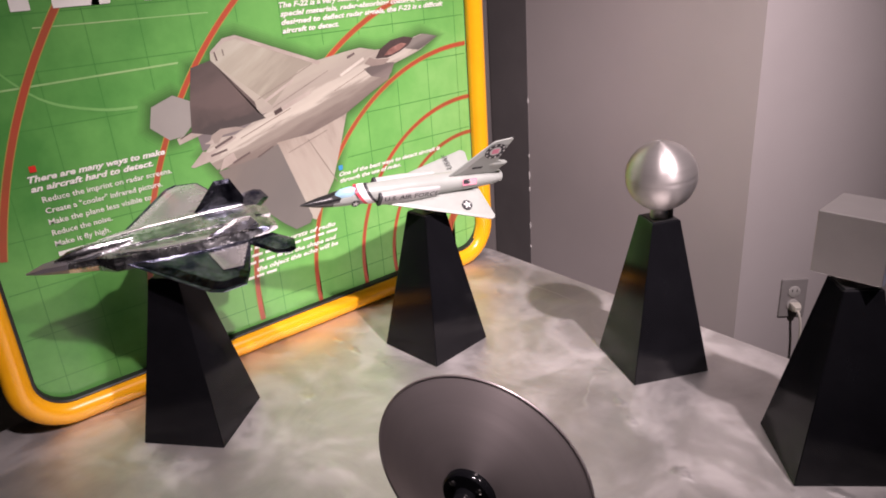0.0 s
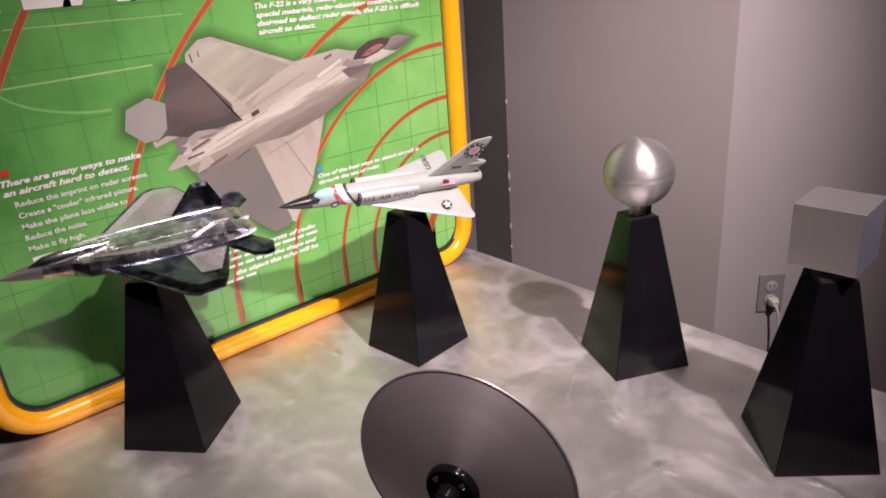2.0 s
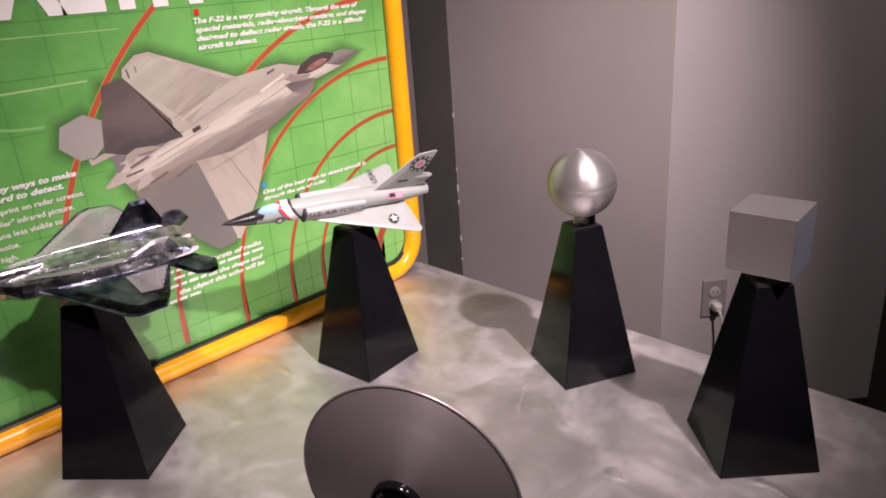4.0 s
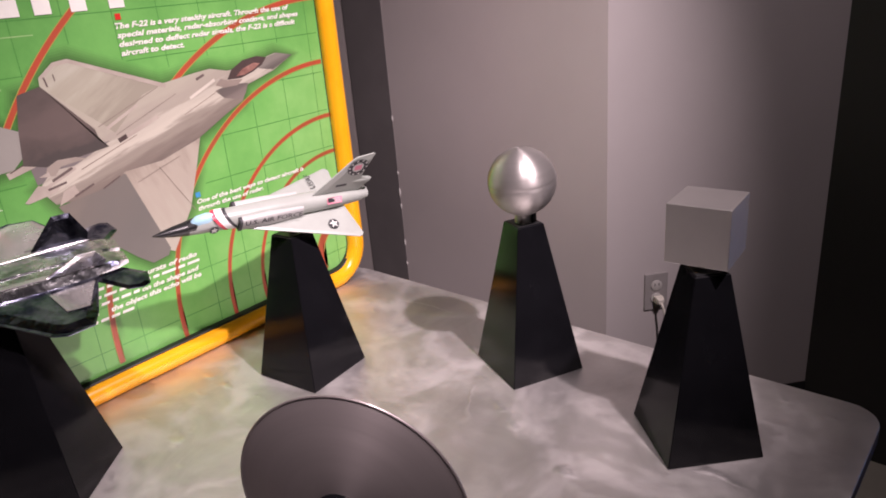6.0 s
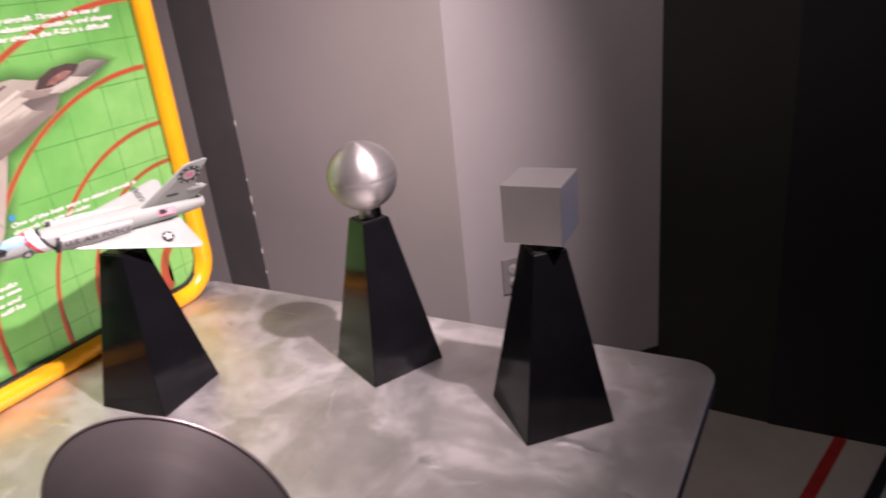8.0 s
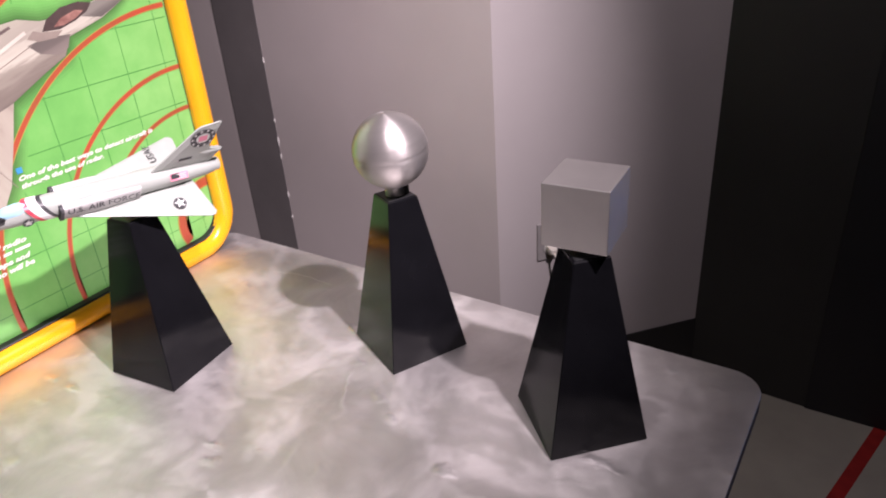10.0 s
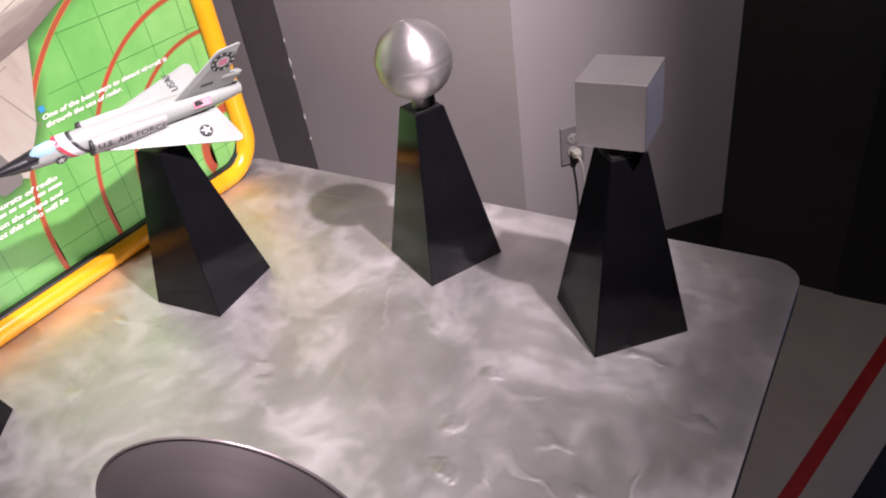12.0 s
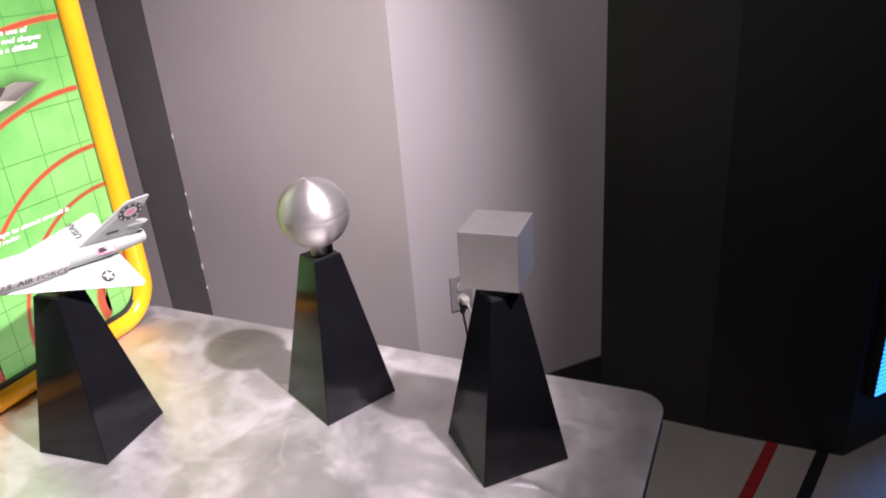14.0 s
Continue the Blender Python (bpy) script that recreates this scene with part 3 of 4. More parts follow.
# the printed jet, flat pieces over one another
JET = dict(
    body=[(0.348, 1.362), (0.300, 1.372), (0.262, 1.364), (0.205, 1.352), (0.168, 1.352), (0.128, 1.362), (0.085, 1.358), (0.020, 1.350), (-0.03, 1.335), (-0.115, 1.262),
          (-0.19, 1.232), (-0.232, 1.232), (-0.262, 1.205), (-0.240, 1.170), (-0.16, 1.165), (-0.10, 1.197), (-0.02, 1.20),
          (0.07, 1.225), (0.147, 1.262), (0.196, 1.283), (0.215, 1.315), (0.29, 1.335)],
    wing_far=[(0.025, 1.346), (-0.155, 1.421), (-0.182, 1.418), (-0.211, 1.396), (-0.213, 1.380), (-0.115, 1.290), (-0.09, 1.262), (0.03, 1.30)],
    wing_near=[(-0.105, 1.198), (0.03, 1.225), (0.078, 1.236), (0.052, 1.165), (0.02, 1.085), (-0.036, 1.006), (-0.046, 1.012)],
    tail_near=[(-0.101, 1.194), (-0.044, 1.016), (-0.052, 1.003), (-0.088, 0.998), (-0.115, 1.020), (-0.215, 1.120), (-0.238, 1.165), (-0.155, 1.175)],
    tail_far=[(-0.213, 1.381), (-0.254, 1.372), (-0.268, 1.31), (-0.276, 1.252), (-0.235, 1.240), (-0.119, 1.252), (-0.134, 1.267), (-0.137, 1.289)],
    stabilator=[(-0.298, 1.328), (-0.341, 1.313), (-0.351, 1.276), (-0.320, 1.247), (-0.292, 1.249), (-0.268, 1.270), (-0.267, 1.312)],
    canopy=[(0.166, 1.333), (0.180, 1.352), (0.212, 1.368), (0.250, 1.372), (0.276, 1.366), (0.262, 1.352), (0.235, 1.340), (0.200, 1.331)],
    intake=[(0.132, 1.315), (0.165, 1.322), (0.217, 1.319), (0.206, 1.297), (0.188, 1.287), (0.150, 1.297)],
)


def grown(points, d):
    """The outline moved outwards by d."""
    n = len(points)
    area = sum(points[i - 1][0] * points[i][1] - points[i][0] * points[i - 1][1] for i in range(n))
    out = []
    for i in range(n):
        a, p, b = Vector(points[i - 1]), Vector(points[i]), Vector(points[(i + 1) % n])
        u, v = (p - a).normalized(), (b - p).normalized()
        normal = Vector((u.y + v.y, -(u.x + v.x))) * (1 if area > 0 else -1)
        out.append(p + normal.normalized() * d)
    return out


for layer, mat in enumerate(HALO):
    for k, key in enumerate(("body", "wing_far", "wing_near", "tail_near", "tail_far", "stabilator")):
        printed("print_halo", grown(JET[key], 0.027 - 0.0048 * layer), 6 + 0.6 * layer + 0.09 * k, mat)
printed("jet_stabilator", JET["stabilator"], 10, JET_STAB, "pale printed tailplane")
printed("jet_body", [(0.02, 1.35), (-0.211, 1.384), (-0.19, 1.30), (-0.16, 1.268), (-0.21, 1.24), (-0.27, 1.2), (-0.2, 1.17), (-0.05, 1.19), (0.07, 1.225), (0.10, 1.30)], 10.5, BODY_INK)
printed("jet_tail", [(-0.262, 1.213), (-0.268, 1.262), (-0.119, 1.262), (-0.09, 1.266), (-0.16, 1.222)], 10.8, JET_GREY)
printed("jet_wing", JET["wing_far"], 11, FAR_INK, "printed light wing")
printed("jet_wing", JET["wing_near"] , 11.2, NEAR_INK)
printed("jet_body", JET["body"], 12, BODY_INK, "printed taupe fuselage")
printed("jet_tail", JET["tail_near"], 14, GREY_FIN_INK, "grey printed tail fin")
printed("jet_tail", JET["tail_far"], 14.1, FIN_INK, "brown printed tail fin")
printed("jet_canopy", JET["canopy"], 15, JET_DARK, "dark printed canopy")
printed("jet_cockpit", [(0.190, 1.337), (0.208, 1.350), (0.240, 1.359), (0.256, 1.355), (0.238, 1.345), (0.212, 1.337)], 16, print_ink("print_rust", (0.36, 0.20, 0.16), (0.16, 0.07, 0.06), 60))
printed("jet_intake", JET["intake"], 15.2, shaded_ink("print_intake", 15.9, ((1.195, (0.20, 0.17, 0.15)), (1.21, (0.13, 0.11, 0.10)), (1.228, (0.115, 0.10, 0.09)), (1.235, (0.2, 0.18, 0.16))), 0.004), "dark printed air intake")
printed("jet_panel", strip((-0.116, 1.285), (-0.045, 1.318), 0.006), 16, JET_PINK)
printed("jet_panel", strip((-0.095, 1.258), (-0.008, 1.288), 0.008), 16.2, JET_PINK)
printed("jet_panel", strip((-0.098, 1.258), (-0.080, 1.264), 0.009), 17.2, JET_DARK)
printed("jet_panel", strip((0.092, 1.345), (0.112, 1.352), 0.005), 17, JET_BROWN)
printed("jet_panel", strip((0.070, 1.310), (0.135, 1.338), 0.006), 16, print_ink("print_cream", (0.58, 0.54, 0.46)))
printed("jet_nozzle", [(-0.262, 1.212), (-0.291, 1.187), (-0.285, 1.184), (-0.235, 1.192), (-0.225, 1.20)], 14.2, JET_PINK)
printed("jet_nozzle", [(-0.222, 1.190), (-0.200, 1.197), (-0.195, 1.180), (-0.235, 1.166)], 15.6, JET_PINK)
printed("jet_nozzle", [(-0.256, 1.226), (-0.238, 1.232), (-0.236, 1.222)], 16.4, JET_PINK)

JET_SHADE = print_ink("print_shade_taupe", (0.27, 0.225, 0.19), (0.20, 0.165, 0.14), 16)
printed("jet_edge", [(0.025, 1.347), (-0.155, 1.421), (-0.182, 1.418), (-0.211, 1.396), (-0.206, 1.392), (-0.180, 1.411), (-0.156, 1.414), (0.02, 1.340)], 16, JET_PINK, "pale leading edge")
printed("jet_edge", strip((-0.203, 1.395), (-0.200, 1.378), 0.003), 17, JET_BROWN)
printed("jet_edge", strip((-0.186, 1.398), (-0.185, 1.386), 0.002), 17, JET_BROWN)
for a, b in (((-0.13, 1.292), (0.005, 1.345)), ((-0.10, 1.27), (0.04, 1.325)), ((-0.18, 1.222), (-0.06, 1.262)), ((0.05, 1.28), (0.14, 1.315)), ((-0.03, 1.19), (0.03, 1.08)), ((-0.08, 1.17), (0.02, 1.20))):
    printed("panel_line", strip(a, b, 0.0016), 18, JET_SHADE)
printed("jet_nose", [(0.348, 1.362), (0.305, 1.372), (0.268, 1.364), (0.25, 1.345), (0.29, 1.337)], 14.7, NOSE_INK, "grey printed nose")
printed("jet_belly", [(0.04, 1.222), (0.076, 1.231), (0.147, 1.264), (0.10, 1.255)], 12.4, BODY_INK)
printed("jet_nozzle", [(-0.246, 1.224), (-0.238, 1.240), (-0.218, 1.249), (-0.185, 1.247), (-0.165, 1.240), (-0.19, 1.238), (-0.215, 1.236), (-0.228, 1.222)], 14.4, JET_MID, "taupe printed nozzle")
printed("jet_cheek", [(0.150, 1.338), (0.165, 1.332), (0.205, 1.329), (0.190, 1.318), (0.155, 1.318), (0.135, 1.326)], 15.4, JET_SHADE)
printed("jet_rail", strip((-0.27, 1.196), (-0.19, 1.228), 0.006), 17.5, JET_PINK)
for a, b, w in (((-0.236, 1.214), (-0.196, 1.229), 0.005), ((-0.247, 1.200), (-0.212, 1.206), 0.004), ((-0.205, 1.176), (-0.165, 1.190), 0.004), ((-0.150, 1.176), (-0.112, 1.192), 0.003)):
    printed("jet_gap", strip(a, b, w), 17.9, JET_BROWN)
printed("jet_rail", strip((-0.305, 1.240), (-0.255, 1.252), 0.012), 11.5, JET_PINK)
printed("jet_rail", strip((-0.300, 1.245), (-0.270, 1.256), 0.002), 12.5, JET_DARK)

# printed words
UPRIGHT = Matrix(((0, 0, 1, 0), (1, 0, 0, 0), (0, 1, 0, 0), (0, 0, 0, 1)))


def words(text, y, z, width, height, weight=0.02, slant=0.0, mat=None, layer=20, label="white printed words"):
    ob = part("lettering", letters(text, width, height, weight, slant), mat or LETTER_INK, poster, label)
    ob.matrix_basis = Matrix.Translation((0.0001 * layer, y, z)) @ UPRIGHT
    return ob


BOLD = dict(weight=0.035, slant=0.28)
for i, (line, w) in enumerate((("The F-22 is a very stealthy aircraft. Through the use of", 0.412), ("special materials, radar-absorbing coatings, and shapes", 0.436),
                               ("designed to deflect radar signals, the F-22 is a difficult", 0.424), ("aircraft to detect.", 0.134))):
    words(line, -0.053, 1.4615 - i * 0.0164, w, 0.0100, **BOLD)
for i, (line, w) in enumerate((("There are many ways to make", 0.236), ("an aircraft hard to detect.", 0.210))):
    words(line, -0.570, 1.2235 - i * 0.0168, w, 0.0105, **BOLD)
for i, (line, w) in enumerate((("Reduce the imprint on radar screens.", 0.228), ("Create a \"cooler\" infrared picture.", 0.205), ("Make the plane less visible to", 0.180),
                               ("Reduce the noise.", 0.103), ("Make it fly high.", 0.095))):
    words(line, -0.557, 1.1855 - i * 0.0206, w, 0.0098, weight=0.012)
printed("word_bar", strip((-0.556, 1.088), (-0.47, 1.088), 0.008), 20, LETTER_INK)
for i, (line, w) in enumerate((("One of the best ways to detect aircraft is", 0.296), ("through the use of radar.", 0.172))):
    words(line, 0.036, 1.0895 - i * 0.0150, w, 0.0092, **BOLD)
for i, (line, y, w) in enumerate((("bursts of radio", -0.118, 0.128), ("", 0, 0), ("on the shape and", -0.126, 0.134), ("the object this echo will be", -0.196, 0.206))):
    if line:
        words(line, y, 0.9795 - i * 0.0160, w, 0.0098, **BOLD)
for y0, y1, z in ((-0.29, -0.125, 0.984), (-0.29, 0.012, 0.968), (-0.29, -0.132, 0.952), (-0.29, -0.204, 0.936), (-0.29, -0.152, 0.920)):
    y = y0
    while y < y1 - 0.012:
        n = min(rng.uniform(0.012, 0.036), y1 - y)
        printed("word_bar", [(y, z - 0.002), (y + n, z - 0.002), (y + n + 0.0016, z + 0.0038), (y + 0.0016, z + 0.0038)], 20, LETTER_INK)
        y += n + 0.006
words("STEALTH", -0.625, 1.506, 0.600, 0.105, weight=0.05, label="large white printed title")
for y, z, mat in ((-0.043, 1.483, SQUARE_RED), (-0.558, 1.246, SQUARE_RED), (0.042, 1.109, SQUARE_BLUE)):
    printed("bullet_square", [(y - 0.0055, z - 0.0055), (y + 0.0055, z - 0.0055), (y + 0.0055, z + 0.0055), (y - 0.0055, z + 0.0055)], 20, mat)


# ---- pyramid stands ----
BASE, TOP, HIGH = 0.1555, 0.054, 0.303


def stand_mesh():
    rings = []
    for half, z in ((BASE / 2 - 0.001, 0.0), (BASE / 2, 0.0015), (TOP / 2 + 0.001, HIGH - 0.002), (TOP / 2 - 0.001, HIGH)):
        rings.append([(half * a, half * b, z) for a, b in ((1, 1), (-1, 1), (-1, -1), (1, -1))])
    bm = loft(rings)
    edges = [e for e in bm.edges if abs((e.verts[0].co - e.verts[1].co).z) > 0.1]
    bmesh.ops.bevel(bm, geom=edges, offset=0.0012, segments=2, affect="EDGES")
    return bm


stand = thing("pyramid_stand", pose(0, 0, 0), "glossy black tapered pyramid stand on the metal table", "stand", group="pyramid stands")
part("body", stand_mesh(), GLOSS_BLACK, stand, "", 20)
part("top_plate", block((-TOP / 2 + 0.003, -TOP / 2 + 0.003, HIGH - 0.001), (TOP / 2 - 0.003, TOP / 2 - 0.003, HIGH + 0.0012), 0.0005), BASE_BLACK, stand, "matt black top plate")
STANDS = ((-0.170, -0.4255, 40), (-0.0815, 0.0665, 6), (0.291, 0.3235, -26.5), (0.655, 0.2735, -44.5))
stand.matrix_world = pose(STANDS[0][0], STANDS[0][1], TABLE_Z, 0, 0, STANDS[0][2])
for x, y, a in STANDS[1:]:
    copy_thing(stand, pose(x, y, TABLE_Z, 0, 0, a))

# ---- metal ball ----
R = 0.0638
ball = thing("metal_ball", pose(0.291, 0.3235, TABLE_Z + HIGH), "spun aluminium ball with a seam, on a black stand", "ball")
BC = 1.149 - TABLE_Z - HIGH
prof = [(R * math.sin(radians(a)), -R * math.cos(radians(a))) for a in range(14, 88, 3)]
prof += [(R - 0.0006, -0.0012), (R - 0.0006, 0.0012)]
prof += [(R * math.sin(radians(a)), -R * math.cos(radians(a))) for a in range(93, 180, 3)] + [(0.0005, R)]
shell = part("shell", turned(prof, 72), SPHERE_METAL, ball, "brushed aluminium ball with a seam line", 40)
shell.matrix_basis = Matrix.Translation((0, 0, BC - 0.006)) @ pose(0, 0, 0, 4, -3, 0)
part("neck", turned([(0.0165, 0.0), (0.0165, 0.006), (0.0150, BC - R + 0.001), (0.017, BC - R + 0.006)], 32), SPHERE_METAL, ball, "short aluminium neck", 40)

peg = part("peg", turned([(0.0055, 0.0), (0.0055, 0.030)], 16), BASE_BLACK, ball, "small black peg beside the neck", 40)
peg.location = (0.0145, 0.0125, 0)

# ---- metal cube ----
CUBE_X, CUBE_Y, TALL, GAP = 0.0944, 0.0969, 0.0942, 0.0123
cube = thing("metal_cube", pose(0.6466, 0.2936, TABLE_Z + HIGH, 0, 0, 4.2), "satin grey metal cube on a black stand", "cube")
part("body", block((-CUBE_X / 2, -CUBE_Y / 2, GAP), (CUBE_X / 2, CUBE_Y / 2, GAP + TALL), 0.0015), CUBE_METAL, cube, "satin grey cube with crisp edges")
pin = part("pin", turned([(0.007, 0.0), (0.007, GAP + 0.001)], 20), BRASS, cube, "small brass pin under the cube", 40)
pin.location = (-0.006, -0.012, 0)


# ---- model aircraft ----
def body_ring(x, w, top, bottom, power=2.4, n=20, z0=0.0):
    ring = []
    for k in range(n):
        a = k * math.tau / n
        c, s = math.cos(a), math.sin(a)
        y = w * math.copysign(abs(c) ** (2 / power), c)
        z = (top if s > 0 else bottom) * math.copysign(abs(s) ** (2 / power), s)
        ring.append((x, y, z + z0))
    return ring


def attitude(x, y, z, yaw, pitch, roll):
    """Nose along x, left wing along y; pitch lifts the nose, roll drops the left wing."""
    return Matrix.Translation((x, y, z)) @ Matrix.Rotation(radians(yaw), 4, "Z") @ Matrix.Rotation(radians(-pitch), 4, "Y") @ Matrix.Rotation(radians(-roll), 4, "X")


def scaled(points, k):
    return [tuple(c * k for c in p) for p in points]


L = 0.427
dart = thing("model_jet", attitude(-0.077, 0.0219, 1.1229, -102.4, 4.4, 38.6), "light grey delta-wing model jet with black nose, on stand", "model aircraft", group="model aircraft")


def ring_at(x, w, t, b, z0=0.0, power=2.3):
    return [tuple(c * L for c in p) for p in body_ring(x, w, t, b, power, 20, z0)]


part("fuselage", loft([ring_at(*r) for r in ((0.36, 0.030, 0.030, 0.030, -0.020), (0.31, 0.036, 0.040, 0.034, -0.014), (0.24, 0.041, 0.048, 0.036, -0.008), (0.12, 0.046, 0.048, 0.040, -0.004), (0.0, 0.046, 0.048, 0.042),
                                                 (-0.15, 0.046, 0.047, 0.043), (-0.30, 0.044, 0.042, 0.041), (-0.42, 0.037, 0.035, 0.036), (-0.47, 0.031, 0.031, 0.031))]), MODEL_GREY, dart, "light grey fuselage", 35)
part("nose_cone", loft([ring_at(*r) for r in ((0.355, 0.0305, 0.0305, 0.0305, -0.020), (0.42, 0.022, 0.020, 0.021, -0.026), (0.47, 0.011, 0.010, 0.010, -0.030), (0.5, 0.002, 0.002, 0.002, -0.032))]), MODEL_BLACK, dart, "black nose cone", 35)
part("anti_glare", loft([ring_at(0.365, 0.029, 0.0305, 0.004, -0.0195), ring_at(0.335, 0.0325, 0.0365, 0.0, -0.0155), ring_at(0.31, 0.026, 0.041, -0.012, -0.0138)]), MODEL_BLACK, dart)
part("canopy", loft([ring_at(*r) for r in ((0.352, 0.008, 0.010, 0.01, 0.004), (0.325, 0.023, 0.030, 0.01, 0.008), (0.285, 0.026, 0.036, 0.01, 0.012), (0.25, 0.018, 0.030, 0.01, 0.014), (0.22, 0.006, 0.018, 0.01, 0.018))]), MODEL_BLUE, dart, "pale blue canopy", 50)
part("exhaust", turned([(0.028 * L, -0.02 * L), (0.029 * L, 0.0), (0.025 * L, 0.004 * L), (0.022 * L, -0.01 * L)], 24), MODEL_GREY, dart, "grey exhaust pipe", 40).matrix_basis = Matrix.Translation((-0.492 * L, 0, 0)) @ Matrix.Rotation(radians(-90), 4, "Y")
for s in (1, -1):
    out = [(0.17, 0.035), (-0.372, 0.211), (-0.388, 0.208), (-0.398, 0.195), (-0.37, 0.03)]
    w = part("wing", slab([(x * L, s * y * L) for x, y in out], 0.012 * L), MODEL_GREY, dart, "light grey delta wing")
    w.location.z = -0.030 * L
    w.rotation_euler.x = radians(-s * 4)
    part("intake", loft([ring_at(0.155, 0.016, 0.034, 0.034, 0.0, 4), ring_at(0.02, 0.020, 0.040, 0.036, 0.0, 3), ring_at(-0.14, 0.012, 0.036, 0.036, 0.0, 2.4)]), MODEL_SHADE, dart, "air intake", 35).location.y = s * 0.042 * L
    part("intake_mouth", loft([ring_at(0.160, 0.0165, 0.035, 0.035, 0.0, 4), ring_at(0.148, 0.0175, 0.036, 0.036, 0.0, 4)]), MODEL_INK, dart).location.y = s * 0.044 * L
fin_out = [(-0.19, 0.035), (-0.35, 0.255), (-0.365, 0.268), (-0.445, 0.282), (-0.455, 0.276), (-0.425, 0.12), (-0.47, 0.105), (-0.48, 0.085), (-0.45, 0.035)]
part("tail_fin", slab([(x * L, z * L) for x, z in fin_out], 0.014 * L, axis=1), MODEL_GREY, dart, "swept tail fin with a round badge")
part("tail_fairing", loft([ring_at(-0.37, 0.004, 0.01, 0.01, 0.105), ring_at(-0.42, 0.012, 0.014, 0.014, 0.105), ring_at(-0.475, 0.012, 0.013, 0.013, 0.103), ring_at(-0.49, 0.004, 0.005, 0.005, 0.103)]), MODEL_GREY, dart, "", 40)


def decal(bm, parent, mat, at, u, v, label="", name="marking"):
    """A flat marking with its x along u and its y along v."""
    ob = part(name, bm, mat, parent, label)
    u, v = Vector(u).normalized(), Vector(v)
    v = (v - u * v.dot(u)).normalized()
    w = u.cross(v)
    ob.matrix_basis = Matrix.Translation(at) @ Matrix((u, v, w)).transposed().to_4x4()
    return ob


def disc(r, n=24, hole=0.0):
    bm = bmesh.new()
    if hole:
        a = [bm.verts.new((r * math.cos(t), r * math.sin(t), 0)) for t in (k * math.tau / n for k in range(n))]
        b = [bm.verts.new((hole * math.cos(t), hole * math.sin(t), 0)) for t in (k * math.tau / n for k in range(n))]
        for k in range(n):
            bm.faces.new((a[k], a[(k + 1) % n], b[(k + 1) % n], b[k]))
    else:
        bm.faces.new([bm.verts.new((r * math.cos(t), r * math.sin(t), 0)) for t in (k * math.tau / n for k in range(n))])
    return bm


def star(r):
    bm = bmesh.new()
    bm.faces.new([bm.verts.new(((r if k % 2 == 0 else r * 0.4) * math.sin(k * math.pi / 5), (r if k % 2 == 0 else r * 0.4) * math.cos(k * math.pi / 5), 0)) for k in range(10)])
    return bm


def sheet(w, h):
    bm = bmesh.new()
    bm.faces.new([bm.verts.new(p) for p in ((-w / 2, -h / 2, 0), (w / 2, -h / 2, 0), (w / 2, h / 2, 0), (-w / 2, h / 2, 0))])
    return bm


# fin badge and markings on the left side
FY = 0.0078 * L
badge = (-0.385 * L, FY, 0.205 * L)
decal(disc(0.052 * L, 28, 0.028 * L), dart, MODEL_INK, badge, (-1, 0, 0), (0, 0, 1), "dark ring badge")
decal(disc(0.030 * L, 24), dart, MODEL_WHITE, badge, (-1, 0, 0), (0, 0, 1))
for k in range(10):
    a = k * math.tau / 10
    decal(sheet(0.009 * L, 0.011 * L), dart, MODEL_WHITE, (badge[0] - 0.044 * L * math.cos(a), FY + 0.0003, badge[2] + 0.044 * L * math.sin(a)), (-1, 0, 0), (0, 0, 1))
decal(sheet(0.036 * L, 0.032 * L), dart, MODEL_PINK, (badge[0], FY + 0.0003, badge[2]), (-1, 0, 0.1), (0, 0, 1), "pink square in the badge")
decal(sheet(0.055 * L, 0.014 * L), dart, MODEL_INK, (-0.33 * L, FY, 0.095 * L), (-1, 0, 0), (0, 0, 1), "dark serial bar")


def side_point(x, up, lift=0.0012):
    """A place on the fuselage's left side, and the upward way along its skin."""
    w, h = 0.0465 * L + lift, 0.0475 * L + lift
    a = radians(up)
    return (x * L, w * math.cos(a), h * math.sin(a)), (0, -math.sin(a), math.cos(a))


def on_side(bm, x, up, mat, label="", lift=0.0012):
    p, v = side_point(x, up, lift)
    return decal(bm, dart, mat, p, (-1, 0, 0), v, label)


decal(letters("U.S. AIR FORCE", 0.262 * L, 0.027 * L, 0.01, centre=True), dart, MODEL_INK, (0.004 * L, 0.0655 * L, 0.006 * L), (-1, 0.035, 0.03), (0, -0.12, 1), "dark lettering on the fuselage")
on_side(sheet(0.075 * L, 0.030 * L), -0.30, 40, MODEL_PINK, "pink striped flag")
on_side(sheet(0.034 * L, 0.020 * L), -0.283, 44, MODEL_INK, "", 0.0018)
for dz in (-0.008, 0.0, 0.008):
    p, v = side_point(-0.31, 40, 0.0018)
    decal(sheet(0.04 * L, 0.003 * L), dart, MODEL_WHITE, (p[0], p[1] + v[1] * dz * L, p[2] + v[2] * dz * L), (-1, 0, 0), v)
# slanted stripes round the front fuselage
for x, mat, wd in ((0.226, MODEL_RED, 0.016), (0.2015, MODEL_BRIGHT, 0.033), (0.177, MODEL_INK, 0.016)):
    secs = []
    for dx in (-wd / 2, wd / 2):
        base_ring = body_ring(0, 0.0452, 0.0512, 0.0402, 2.3, 28, -0.0062)
        secs.append([((x + dx + p[2] * 0.8) * L, p[1] * L, p[2] * L) for p in base_ring])
    part("stripe", loft(secs, False), mat, dart, "slanted stripe round the fuselage")
ball_at = (0.262 * L, 0.0425 * L, -0.012 * L)
decal(disc(0.020 * L), dart, MODEL_INK, ball_at, (-1, 0, 0), (0, -0.1, 1), "star roundel")
